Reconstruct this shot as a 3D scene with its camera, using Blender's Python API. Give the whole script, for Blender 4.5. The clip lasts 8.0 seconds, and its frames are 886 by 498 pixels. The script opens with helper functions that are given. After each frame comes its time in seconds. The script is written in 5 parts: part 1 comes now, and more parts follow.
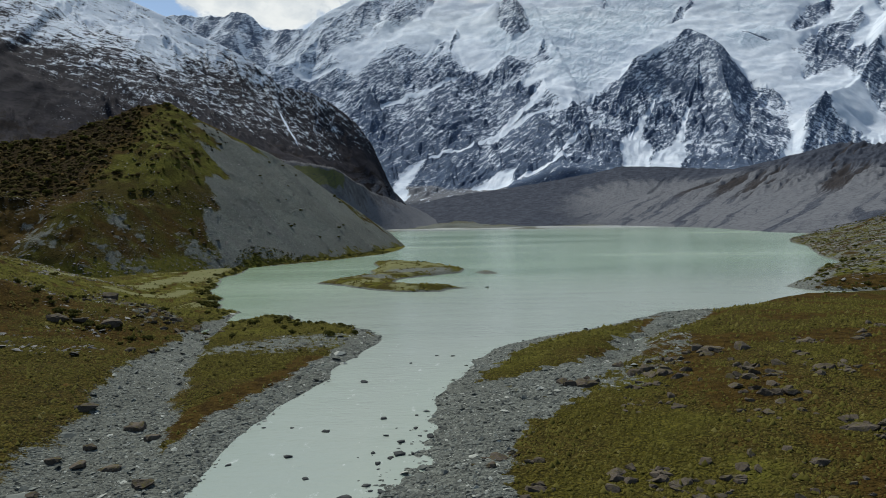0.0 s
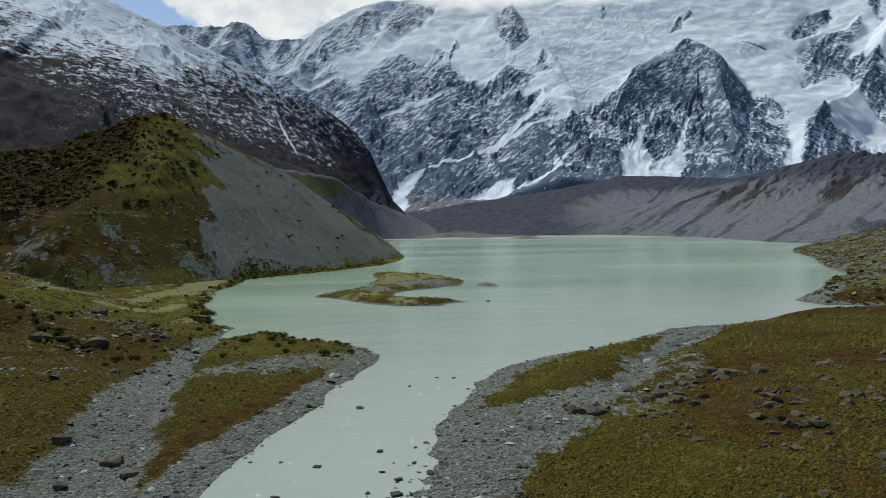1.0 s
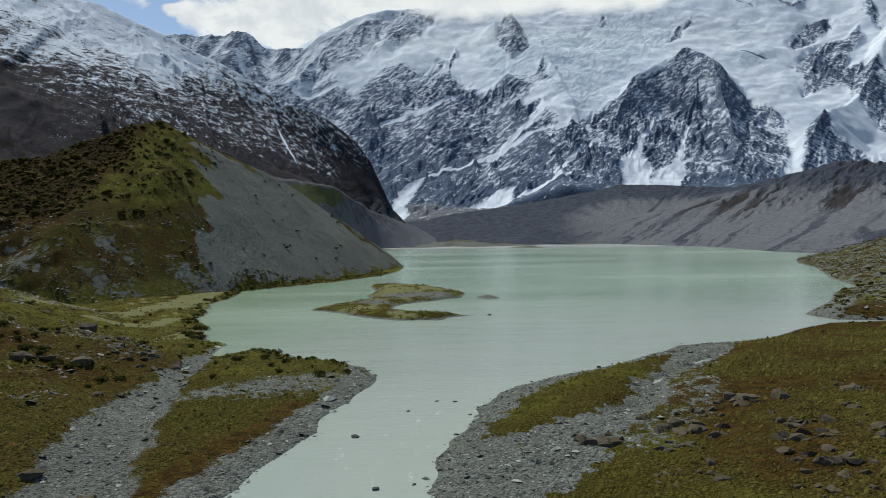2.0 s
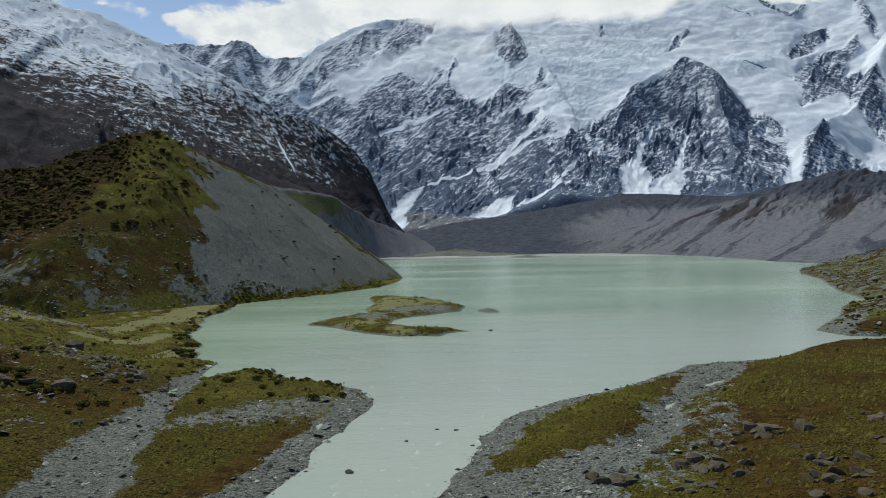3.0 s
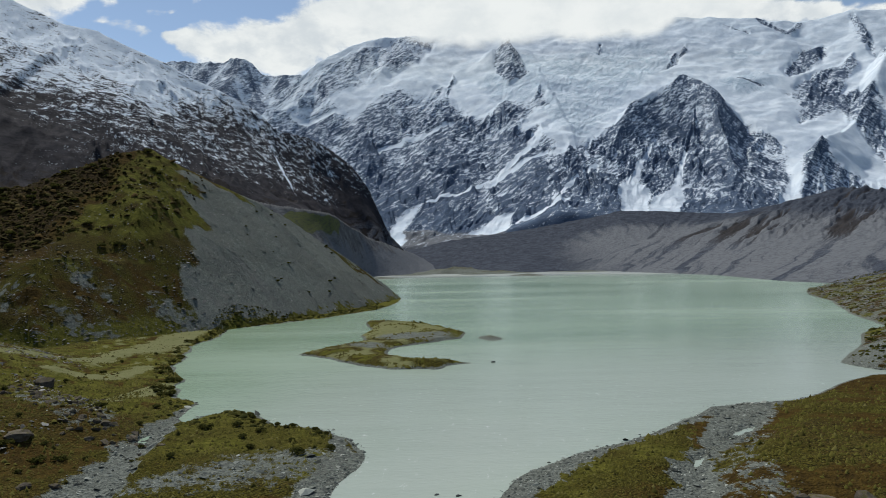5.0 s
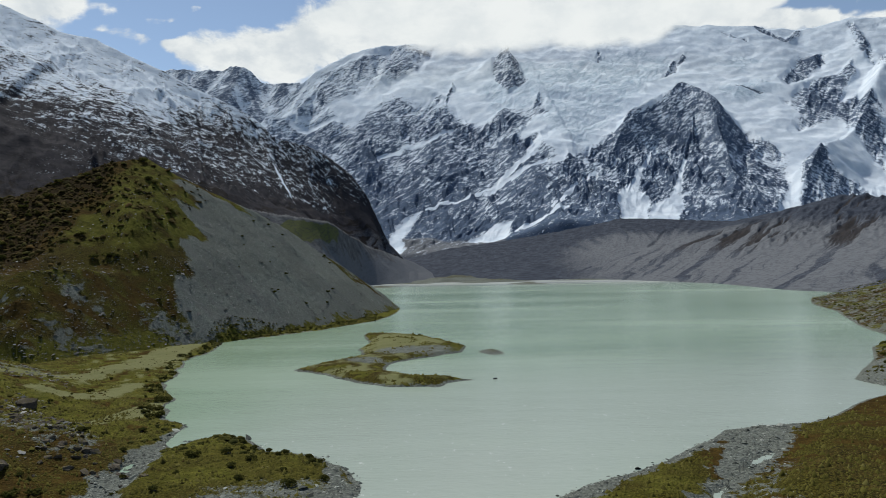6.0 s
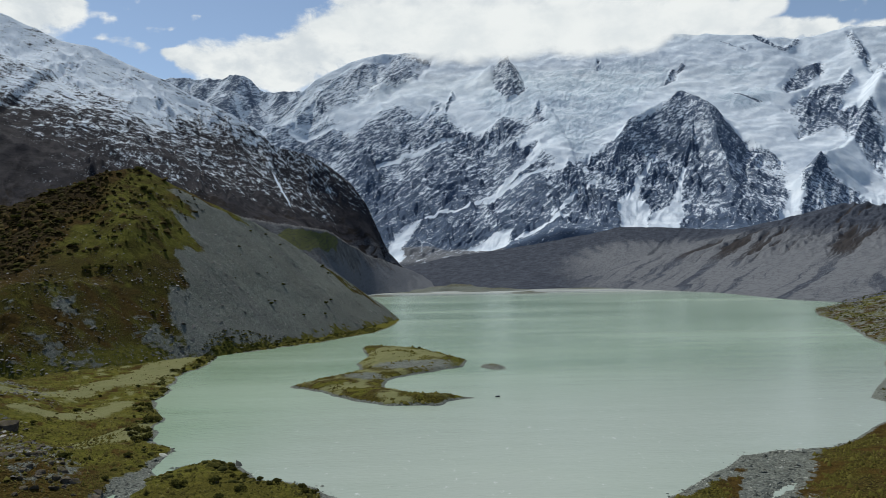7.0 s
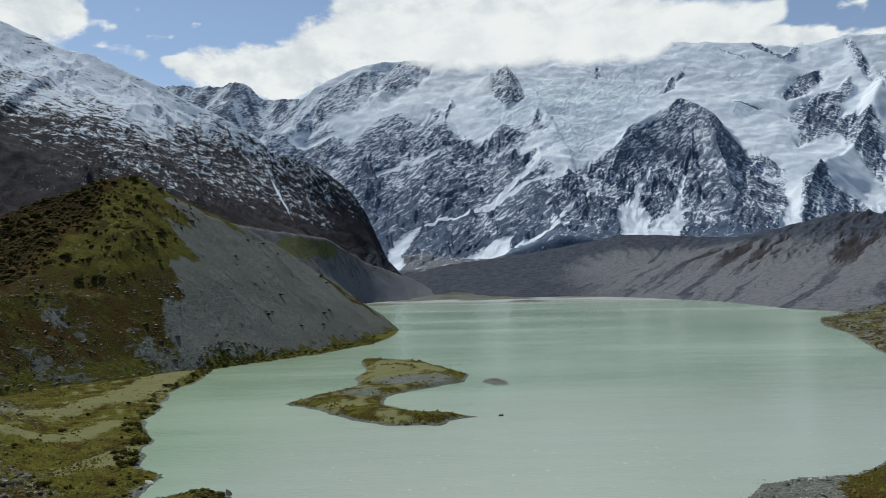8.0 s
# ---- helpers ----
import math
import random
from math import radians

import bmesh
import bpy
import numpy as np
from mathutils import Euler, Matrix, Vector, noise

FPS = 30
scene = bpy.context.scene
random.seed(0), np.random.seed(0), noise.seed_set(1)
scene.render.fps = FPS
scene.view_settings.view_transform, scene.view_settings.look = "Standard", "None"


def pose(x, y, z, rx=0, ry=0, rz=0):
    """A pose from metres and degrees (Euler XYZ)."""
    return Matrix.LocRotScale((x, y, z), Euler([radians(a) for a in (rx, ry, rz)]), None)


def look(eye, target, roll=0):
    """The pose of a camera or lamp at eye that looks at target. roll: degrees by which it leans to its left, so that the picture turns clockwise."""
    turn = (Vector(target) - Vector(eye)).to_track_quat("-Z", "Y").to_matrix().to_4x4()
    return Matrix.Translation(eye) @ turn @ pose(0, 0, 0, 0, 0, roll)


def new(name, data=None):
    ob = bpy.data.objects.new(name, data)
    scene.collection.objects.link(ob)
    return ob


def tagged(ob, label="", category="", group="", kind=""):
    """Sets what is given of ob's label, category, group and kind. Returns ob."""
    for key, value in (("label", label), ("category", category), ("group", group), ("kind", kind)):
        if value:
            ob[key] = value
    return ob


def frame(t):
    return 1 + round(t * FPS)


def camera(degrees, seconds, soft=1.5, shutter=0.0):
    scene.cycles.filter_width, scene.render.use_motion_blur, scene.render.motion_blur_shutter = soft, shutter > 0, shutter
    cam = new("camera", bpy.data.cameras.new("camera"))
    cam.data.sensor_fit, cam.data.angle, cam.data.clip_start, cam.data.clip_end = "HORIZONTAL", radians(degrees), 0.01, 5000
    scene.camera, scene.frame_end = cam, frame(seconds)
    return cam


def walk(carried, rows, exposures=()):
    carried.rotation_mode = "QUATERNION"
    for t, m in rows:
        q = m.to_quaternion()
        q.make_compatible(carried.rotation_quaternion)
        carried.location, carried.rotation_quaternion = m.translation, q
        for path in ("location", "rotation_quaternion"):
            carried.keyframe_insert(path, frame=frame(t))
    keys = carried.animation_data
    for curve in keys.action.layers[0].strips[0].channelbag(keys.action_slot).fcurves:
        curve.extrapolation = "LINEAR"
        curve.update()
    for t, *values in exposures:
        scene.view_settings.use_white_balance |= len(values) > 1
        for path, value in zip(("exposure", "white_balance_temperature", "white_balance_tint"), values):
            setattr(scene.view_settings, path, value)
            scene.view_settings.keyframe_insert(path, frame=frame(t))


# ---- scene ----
cam = camera(65.0, 8.0, soft=0.8)
PATH = [
    (0, (0.719, 6.416, 26.001), (0.708, 8.414, 25.906), -1.0),
    (0.5, (0.629, 9.297, 26.492), (0.619, 11.296, 26.409), -1.0),
    (1, (0.559, 12.42, 27.043), (0.55, 14.418, 26.974), -1.0),
    (1.5, (0.527, 15.475, 27.534), (0.518, 17.474, 27.477), -1.0),
    (3, (0.206, 25.105, 29.658), (0.201, 27.105, 29.638), -1.0),
    (3.5, (0.244, 28.279, 30.326), (0.24, 30.279, 30.317), -1.0),
    (4, (0.082, 31.923, 31.046), (0.079, 33.923, 31.049), -1.0),
    (4.5, (0.031, 35.12, 31.805), (0.029, 37.12, 31.821), -1.0),
    (6, (-0.215, 45.092, 34.367), (-0.213, 47.092, 34.416), -1.1),
    (6.5, (-0.411, 48.524, 35.182), (-0.408, 50.523, 35.243), -1.1),
    (7, (-0.508, 51.916, 36.042), (-0.504, 53.914, 36.114), -1.1),
    (7.5, (-0.67, 55.325, 37.075), (-0.665, 57.323, 37.156), -1.1),
    (8, (-1.021, 59.163, 37.853), (-1.015, 61.161, 37.946), -1.1),
]
walk(cam, [(t, look(eye, target, roll)) for t, eye, target, roll in PATH], exposures=[(0, 0.3, 6500, 5), (8, 0.3, 6500, 5)])

# ---- world, sun, exposure ----
SUN_EL, SUN_AZ = 54.0, -34.0          # degrees above the horizon; degrees from +y towards +x
world = bpy.data.worlds.new("World")
scene.world = world
world.use_nodes = True
wt = world.node_tree
wt.nodes.clear()
sky = wt.nodes.new("ShaderNodeTexSky")
sky.sky_type, sky.sun_disc = "NISHITA", False
sky.sun_elevation, sky.sun_rotation = radians(SUN_EL), radians(SUN_AZ)
sky.altitude, sky.dust_density, sky.ozone_density = 1700, 0.2, 2.0
bg = wt.nodes.new("ShaderNodeBackground")
bg.inputs["Strength"].default_value = 0.088
out_w = wt.nodes.new("ShaderNodeOutputWorld")
pale = wt.nodes.new("ShaderNodeHueSaturation")        # thin high haze
pale.inputs["Saturation"].default_value = 0.86
wt.links.new(sky.outputs[0], pale.inputs["Color"])
wt.links.new(pale.outputs[0], bg.inputs[0])
wt.links.new(bg.outputs[0], out_w.inputs[0])
sun_data = bpy.data.lights.new("sun", "SUN")
sun_data.energy, sun_data.angle, sun_data.color = 3.42, radians(2.0), (1.0, 0.955, 0.89)
sun = new("sun", sun_data)
sx, sy = math.sin(radians(SUN_AZ)), math.cos(radians(SUN_AZ))
sun.matrix_world = look((0, 0, 900), (-sx * math.cos(radians(SUN_EL)), -sy * math.cos(radians(SUN_EL)), 900 - math.sin(radians(SUN_EL))))


# ---- noise and plan arithmetic ----
def lattice(ix, iy, seed):
    h = (ix.astype(np.int64) * 374761393 + iy.astype(np.int64) * 668265263 + seed * 2147483647) & 0xFFFFFFFF
    h = ((h ^ (h >> 13)) * 1274126177) & 0xFFFFFFFF
    h = (h ^ (h >> 16)) & 0xFFFFFFFF
    return h.astype(np.float64) / 4294967296.0


def perlin(x, y, seed=0):
    """Gradient noise, about -1 to 1."""
    ix, iy = np.floor(x), np.floor(y)
    fx, fy = x - ix, y - iy
    ux, uy = fx * fx * fx * (fx * (fx * 6 - 15) + 10), fy * fy * fy * (fy * (fy * 6 - 15) + 10)

    def corner(dx, dy):
        a = lattice(ix + dx, iy + dy, seed) * 2 * math.pi
        return np.cos(a) * (fx - dx) + np.sin(a) * (fy - dy)
    a, b, c, d = corner(0, 0), corner(1, 0), corner(0, 1), corner(1, 1)
    return 1.5 * ((a + ux * (b - a)) + uy * ((c + ux * (d - c)) - (a + ux * (b - a))))


def fbm(x, y, octaves=5, seed=0, gain=0.5, lac=2.03):
    total, amp, norm = 0.0, 1.0, 0.0
    for k in range(octaves):
        total = total + amp * perlin(x, y, seed + k * 17)
        norm += amp
        x, y, amp = x * lac + 13.7, y * lac - 7.1, amp * gain
    return total / norm


def ridged(x, y, octaves=5, seed=0, gain=0.5, lac=2.07):
    """Sharp crests, 0 to 1."""
    total, amp, norm, weight = 0.0, 1.0, 0.0, 1.0
    for k in range(octaves):
        n = (1 - np.abs(perlin(x, y, seed + k * 23))) ** 2
        total = total + amp * n * weight
        weight = np.clip(n * 1.6, 0, 1)
        norm += amp
        x, y, amp = x * lac + 5.3, y * lac + 9.1, amp * gain
    return total / norm


def smooth(a, b, x):
    t = np.clip((x - a) / (b - a), 0, 1)
    return t * t * (3 - 2 * t)


def near_line(x, y, pts):
    """Distance to an open line of (x, y, value...) points, the values there, and the side (+1 to the line's left)."""
    pts = np.array(pts, float)
    best = np.full(x.shape, 1e18)
    vals = np.zeros(x.shape + (max(pts.shape[1] - 2, 1),))
    side = np.ones(x.shape)
    for p, q in zip(pts[:-1], pts[1:]):
        dx, dy = q[0] - p[0], q[1] - p[1]
        t = np.clip(((x - p[0]) * dx + (y - p[1]) * dy) / (dx * dx + dy * dy), 0, 1)
        ex, ey = x - p[0] - t * dx, y - p[1] - t * dy
        d = ex * ex + ey * ey
        m = d < best
        best = np.where(m, d, best)
        side = np.where(m, np.where(dx * ey - dy * ex >= 0, 1.0, -1.0), side)
        if pts.shape[1] > 2:
            for k in range(pts.shape[1] - 2):
                vals[..., k] = np.where(m, p[2 + k] + t * (q[2 + k] - p[2 + k]), vals[..., k])
    return np.sqrt(best), vals, side


def inside(x, y, pts):
    """Signed distance to a closed outline, positive inside."""
    pts = [tuple(p[:2]) for p in pts]
    ring = pts + pts[:1]
    d = near_line(x, y, ring)[0]
    odd = np.zeros(x.shape, bool)
    for (x0, y0), (x1, y1) in zip(ring[:-1], ring[1:]):
        if y0 == y1:
            continue
        cross = ((y0 > y) != (y1 > y)) & (x < (x1 - x0) * (y - y0) / (y1 - y0) + x0)
        odd ^= cross
    return np.where(odd, d, -d)


def bump(x, y, cx, cy, rx, ry, turn=0.0):
    """A rounded mound, 1 in its middle, 0 past its radii."""
    c, s = math.cos(radians(turn)), math.sin(radians(turn))
    u, v = ((x - cx) * c + (y - cy) * s) / rx, (-(x - cx) * s + (y - cy) * c) / ry
    return np.clip(1 - (u * u + v * v), 0, 1) ** 1.5


def strokes(x, y, lines, soft=0.5):
    """1 on lines of (x, y, half width), fading out past their edge."""
    total = np.zeros(x.shape)
    for pts in lines:
        d, v, _ = near_line(x, y, pts)
        w = v[..., 0]
        total = np.maximum(total, 1 - smooth(w * (1 - soft), w * (1 + soft), d))
    return total


# ---- meshes ----
def sheet(name, X, Y, Z, material, parent=None, attrs=None, closed=False, flip=False):
    """A smooth surface over a grid of points, with point attributes."""
    n, m = X.shape
    co = np.stack([X, Y, Z], -1).reshape(-1, 3)
    i = np.arange(n * m).reshape(n, m)
    if closed:
        i = np.concatenate([i, i[:, :1]], 1)
    quads = np.stack([i[:-1, :-1], i[:-1, 1:], i[1:, 1:], i[1:, :-1]], -1).reshape(-1, 4)
    if flip:
        quads = quads[:, ::-1]
    me = bpy.data.meshes.new(name)
    me.vertices.add(len(co))
    me.vertices.foreach_set("co", co.astype(np.float32).ravel())
    me.loops.add(quads.size)
    me.loops.foreach_set("vertex_index", quads.astype(np.int32).ravel())
    me.polygons.add(len(quads))
    me.polygons.foreach_set("loop_start", np.arange(0, quads.size, 4, dtype=np.int32))
    me.polygons.foreach_set("use_smooth", np.ones(len(quads), bool))
    me.update(calc_edges=True)
    for key, value in (attrs or {}).items():
        a = me.attributes.new(key, "FLOAT", "POINT")
        a.data.foreach_set("value", np.asarray(value, np.float32).ravel())
    me.materials.append(material)
    ob = new(name, me)
    if parent is not None:
        ob.parent = parent
    return ob


def soup(name, verts, faces, material, smooth_shade=False):
    me = bpy.data.meshes.new(name)
    verts, faces = np.asarray(verts, np.float32), np.asarray(faces, np.int32)
    k = faces.shape[1]
    me.vertices.add(len(verts))
    me.vertices.foreach_set("co", verts.ravel())
    me.loops.add(faces.size)
    me.loops.foreach_set("vertex_index", faces.ravel())
    me.polygons.add(len(faces))
    me.polygons.foreach_set("loop_start", np.arange(0, faces.size, k, dtype=np.int32))
    me.polygons.foreach_set("use_smooth", np.full(len(faces), smooth_shade))
    me.update(calc_edges=True)
    me.materials.append(material)
    return me


# ---- materials ----
def nodes_of(name):
    mat = bpy.data.materials.new(name)
    mat.use_nodes = True
    nt = mat.node_tree
    nt.nodes.clear()
    out = nt.nodes.new("ShaderNodeOutputMaterial")
    b = nt.nodes.new("ShaderNodeBsdfPrincipled")
    nt.links.new(b.outputs[0], out.inputs[0])
    return mat, nt, b


def n_pos(nt, scale=(1, 1, 1)):
    g = nt.nodes.new("ShaderNodeNewGeometry")
    mp = nt.nodes.new("ShaderNodeMapping")
    mp.inputs["Scale"].default_value = scale
    nt.links.new(g.outputs["Position"], mp.inputs[0])
    return mp.outputs[0]


def n_noise(nt, vec, scale, detail=5, rough=0.55, dist=0.0):
    n = nt.nodes.new("ShaderNodeTexNoise")
    n.inputs["Scale"].default_value, n.inputs["Detail"].default_value = scale, detail
    n.inputs["Roughness"].default_value, n.inputs["Distortion"].default_value = rough, dist
    nt.links.new(vec, n.inputs["Vector"])
    return n.outputs["Fac"]


def n_voronoi(nt, vec, scale, feature="F1", out="Distance"):
    n = nt.nodes.new("ShaderNodeTexVoronoi")
    n.feature = feature
    n.inputs["Scale"].default_value = scale
    nt.links.new(vec, n.inputs["Vector"])
    return n.outputs[out]


def n_math(nt, op, a, b=None, clamp=False):
    n = nt.nodes.new("ShaderNodeMath")
    n.operation, n.use_clamp = op, clamp
    for k, v in enumerate((a, b)):
        if v is None:
            continue
        if isinstance(v, (int, float)):
            n.inputs[k].default_value = v
        else:
            nt.links.new(v, n.inputs[k])
    return n.outputs[0]


def n_step(nt, v, lo, hi):
    n = nt.nodes.new("ShaderNodeMapRange")
    n.interpolation_type = "SMOOTHSTEP"
    n.inputs["From Min"].default_value, n.inputs["From Max"].default_value = lo, hi
    nt.links.new(v, n.inputs["Value"])
    return n.outputs["Result"]


def n_mix(nt, fac, a, b):
    n = nt.nodes.new("ShaderNodeMix")
    n.data_type = "RGBA"
    for k, v in ((0, fac), (6, a), (7, b)):
        if isinstance(v, (int, float)):
            n.inputs[k].default_value = v
        elif isinstance(v, tuple):
            n.inputs[k].default_value = (*v, 1)
        else:
            nt.links.new(v, n.inputs[k])
    return n.outputs[2]


def n_attr(nt, name):
    n = nt.nodes.new("ShaderNodeAttribute")
    n.attribute_name = name
    return n.outputs["Fac"]


def n_bump(nt, b, height, strength, distance):
    n = nt.nodes.new("ShaderNodeBump")
    n.inputs["Strength"].default_value, n.inputs["Distance"].default_value = strength, distance
    nt.links.new(height, n.inputs["Height"])
    nt.links.new(n.outputs[0], b.inputs["Normal"])


def mountain_material(name, rock_a, rock_b, scrub, grain, dip=34.0, dip_b=-30.0, strata=3.4):
    """Rock with snow where the surface carries it, scree, low scrub and blue glacier ice."""
    mat, nt, b = nodes_of(name)
    p = n_pos(nt)
    big, fine = n_noise(nt, p, grain, 6), n_noise(nt, p, grain * 9, 8, 0.72)
    tiny = n_noise(nt, p, grain * 26, 5, 0.75)
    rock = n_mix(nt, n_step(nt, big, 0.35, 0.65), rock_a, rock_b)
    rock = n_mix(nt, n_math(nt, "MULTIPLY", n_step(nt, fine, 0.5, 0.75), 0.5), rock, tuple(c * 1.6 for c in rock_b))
    scree = n_mix(nt, fine, (0.096, 0.101, 0.114), (0.160, 0.167, 0.182))
    col = n_mix(nt, n_step(nt, n_math(nt, "ADD", n_attr(nt, "scree"), n_math(nt, "MULTIPLY", n_math(nt, "SUBTRACT", fine, 0.5), 0.7)), 0.35, 0.65), rock, scree)
    green = n_mix(nt, fine, scrub, tuple(c * 0.5 for c in scrub))
    col = n_mix(nt, n_step(nt, n_math(nt, "ADD", n_attr(nt, "scrub"), n_math(nt, "MULTIPLY", n_math(nt, "SUBTRACT", fine, 0.5), 0.9)), 0.35, 0.65), col, green)

    def bedding(angle):
        turn, stretch = nt.nodes.new("ShaderNodeMapping"), nt.nodes.new("ShaderNodeMapping")
        turn.inputs["Rotation"].default_value = (0, radians(angle), 0)
        stretch.inputs["Scale"].default_value = (0.26, 0.26, 1.0)
        nt.links.new(p, turn.inputs[0])
        nt.links.new(turn.outputs[0], stretch.inputs[0])
        return n_noise(nt, stretch.outputs[0], grain * 6.0, 9, 0.74, 0.4)
    turned = n_attr(nt, "turned")
    beds = n_math(nt, "ADD", n_math(nt, "MULTIPLY", bedding(dip), n_math(nt, "SUBTRACT", 1.0, turned)), n_math(nt, "MULTIPLY", bedding(dip_b), turned))
    rock_beds = n_math(nt, "MULTIPLY", n_step(nt, beds, 0.46, 0.62), 0.6)
    col = n_mix(nt, n_math(nt, "MULTIPLY", rock_beds, n_math(nt, "SUBTRACT", 1.0, n_math(nt, "MULTIPLY", n_attr(nt, "scree"), 0.5), True)), col, tuple(c * 0.55 for c in rock_a))
    snow = n_math(nt, "ADD", n_attr(nt, "snow"), n_math(nt, "MULTIPLY", n_math(nt, "SUBTRACT", fine, 0.5), 2.0))
    snow = n_math(nt, "ADD", snow, n_math(nt, "MULTIPLY", n_math(nt, "SUBTRACT", tiny, 0.5), 1.9))
    snow = n_math(nt, "ADD", snow, n_math(nt, "MULTIPLY", n_math(nt, "SUBTRACT", beds, 0.5), strata))
    mask = n_step(nt, snow, 0.42, 0.60)
    # Snow colour is lowered for cloud shade and blued for haze.
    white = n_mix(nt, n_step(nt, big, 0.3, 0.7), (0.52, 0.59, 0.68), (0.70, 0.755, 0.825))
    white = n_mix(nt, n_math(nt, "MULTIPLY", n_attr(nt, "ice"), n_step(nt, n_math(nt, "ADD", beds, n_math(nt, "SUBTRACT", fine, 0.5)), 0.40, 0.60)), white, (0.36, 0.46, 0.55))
    col = n_mix(nt, mask, col, white)
    nt.links.new(col, b.inputs["Base Color"])
    b.inputs["Roughness"].default_value = 0.9
    b.inputs["Specular IOR Level"].default_value = 0.03
    n_bump(nt, b, n_math(nt, "ADD", n_math(nt, "ADD", fine, n_math(nt, "MULTIPLY", tiny, 0.4)), n_math(nt, "MULTIPLY", beds, 1.4)), 0.8, 3.0 * 0.02 / grain)
    return mat


def ground_material(name):
    """Turf, moss, rust-coloured scrub, dry grass and grey gravel, mixed by the surface's own cover."""
    mat, nt, b = nodes_of(name)
    p = n_pos(nt)
    n0, n1, n2 = n_noise(nt, p, 0.035, 5, 0.6), n_noise(nt, p, 0.45, 6, 0.65), n_noise(nt, p, 3.0, 4, 0.7)
    turf = n_mix(nt, n_step(nt, n1, 0.32, 0.68), (0.052, 0.047, 0.007), (0.110, 0.096, 0.015))
    turf = n_mix(nt, n_step(nt, n0, 0.4, 0.62), turf, (0.076, 0.056, 0.015))
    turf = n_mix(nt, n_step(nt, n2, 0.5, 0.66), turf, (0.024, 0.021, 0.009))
    turf = n_mix(nt, n_math(nt, "MULTIPLY", n_step(nt, n2, 0.44, 0.34), 0.5), turf, (0.165, 0.150, 0.055))
    warp = nt.nodes.new("ShaderNodeVectorMath")
    warp.operation = "ADD"
    nt.links.new(n_pos(nt), warp.inputs[0])
    wn = nt.nodes.new("ShaderNodeTexNoise")
    wn.inputs["Scale"].default_value = 0.8
    nt.links.new(n_pos(nt), wn.inputs["Vector"])
    nt.links.new(wn.outputs["Color"], warp.inputs[1])
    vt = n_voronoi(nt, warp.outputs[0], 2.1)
    # Soil and the shade between tufts, both put into the colour as dark gaps.
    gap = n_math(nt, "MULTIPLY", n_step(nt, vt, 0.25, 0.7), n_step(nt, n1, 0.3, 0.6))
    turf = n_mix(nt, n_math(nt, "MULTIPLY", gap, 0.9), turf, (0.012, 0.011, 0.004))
    rust = n_mix(nt, n_step(nt, n1, 0.3, 0.7), (0.030, 0.019, 0.006), (0.074, 0.048, 0.012))
    dry = n_mix(nt, n1, (0.125, 0.128, 0.050), (0.205, 0.205, 0.105))
    moss = n_mix(nt, n_step(nt, n1, 0.3, 0.7), (0.058, 0.060, 0.010), (0.120, 0.113, 0.022))
    vor = n_voronoi(nt, p, 2.6, out="Color")
    vor2 = n_voronoi(nt, p, 1.1, out="Color")
    sep = nt.nodes.new("ShaderNodeSeparateColor")
    nt.links.new(vor, sep.inputs[0])
    sep2 = nt.nodes.new("ShaderNodeSeparateColor")
    nt.links.new(vor2, sep2.inputs[0])
    grav = n_mix(nt, sep.outputs[0], (0.078, 0.085, 0.077), (0.225, 0.243, 0.212))
    grav = n_mix(nt, n_math(nt, "MULTIPLY", sep2.outputs[1], 0.5), grav, (0.070, 0.076, 0.068))
    grav = n_mix(nt, n_math(nt, "MULTIPLY", n1, 0.35), grav, (0.175, 0.182, 0.165))
    grav = n_mix(nt, n_math(nt, "MULTIPLY", n_step(nt, n0, 0.42, 0.62), 0.45), grav, (0.104, 0.108, 0.092))

    slope_turn, slope_long = nt.nodes.new("ShaderNodeMapping"), nt.nodes.new("ShaderNodeMapping")
    slope_turn.inputs["Rotation"].default_value = (0, 0, radians(16))
    slope_long.inputs["Scale"].default_value = (0.02, 0.22, 0.02)
    nt.links.new(p, slope_turn.inputs[0])
    nt.links.new(slope_turn.outputs[0], slope_long.inputs[0])
    runs, lumps = n_noise(nt, slope_long.outputs[0], 1.0, 7, 0.66), n_noise(nt, p, 0.5, 6, 0.75)
    grav = n_mix(nt, n_math(nt, "MULTIPLY", n_step(nt, runs, 0.42, 0.68), n_math(nt, "MULTIPLY", n_attr(nt, "talus"), 0.75)), grav, (0.130, 0.132, 0.125))
    grav = n_mix(nt, n_math(nt, "MULTIPLY", n_step(nt, lumps, 0.54, 0.66), n_math(nt, "MULTIPLY", n_attr(nt, "talus"), 0.45)), grav, (0.080, 0.080, 0.075))
    grav = n_mix(nt, n_math(nt, "MULTIPLY", n_step(nt, lumps, 0.44, 0.34), n_math(nt, "MULTIPLY", n_attr(nt, "talus"), 0.5)), grav, (0.28, 0.285, 0.268))

    def cover(base, top, name, lo=0.38, hi=0.62, k=0.9):
        nn = n_math(nt, "ADD", n_math(nt, "MULTIPLY", n_math(nt, "SUBTRACT", n1, 0.5), 0.55 * k), n_math(nt, "MULTIPLY", n_math(nt, "SUBTRACT", n2, 0.5), 0.9 * k))
        v = n_math(nt, "ADD", n_attr(nt, name), nn)
        return n_mix(nt, n_step(nt, v, lo, hi), base, top)
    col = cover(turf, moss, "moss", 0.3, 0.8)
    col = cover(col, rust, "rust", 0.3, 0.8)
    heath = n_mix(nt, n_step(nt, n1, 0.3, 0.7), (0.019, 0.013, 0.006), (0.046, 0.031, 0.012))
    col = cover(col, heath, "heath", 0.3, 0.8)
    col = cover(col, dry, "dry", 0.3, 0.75)
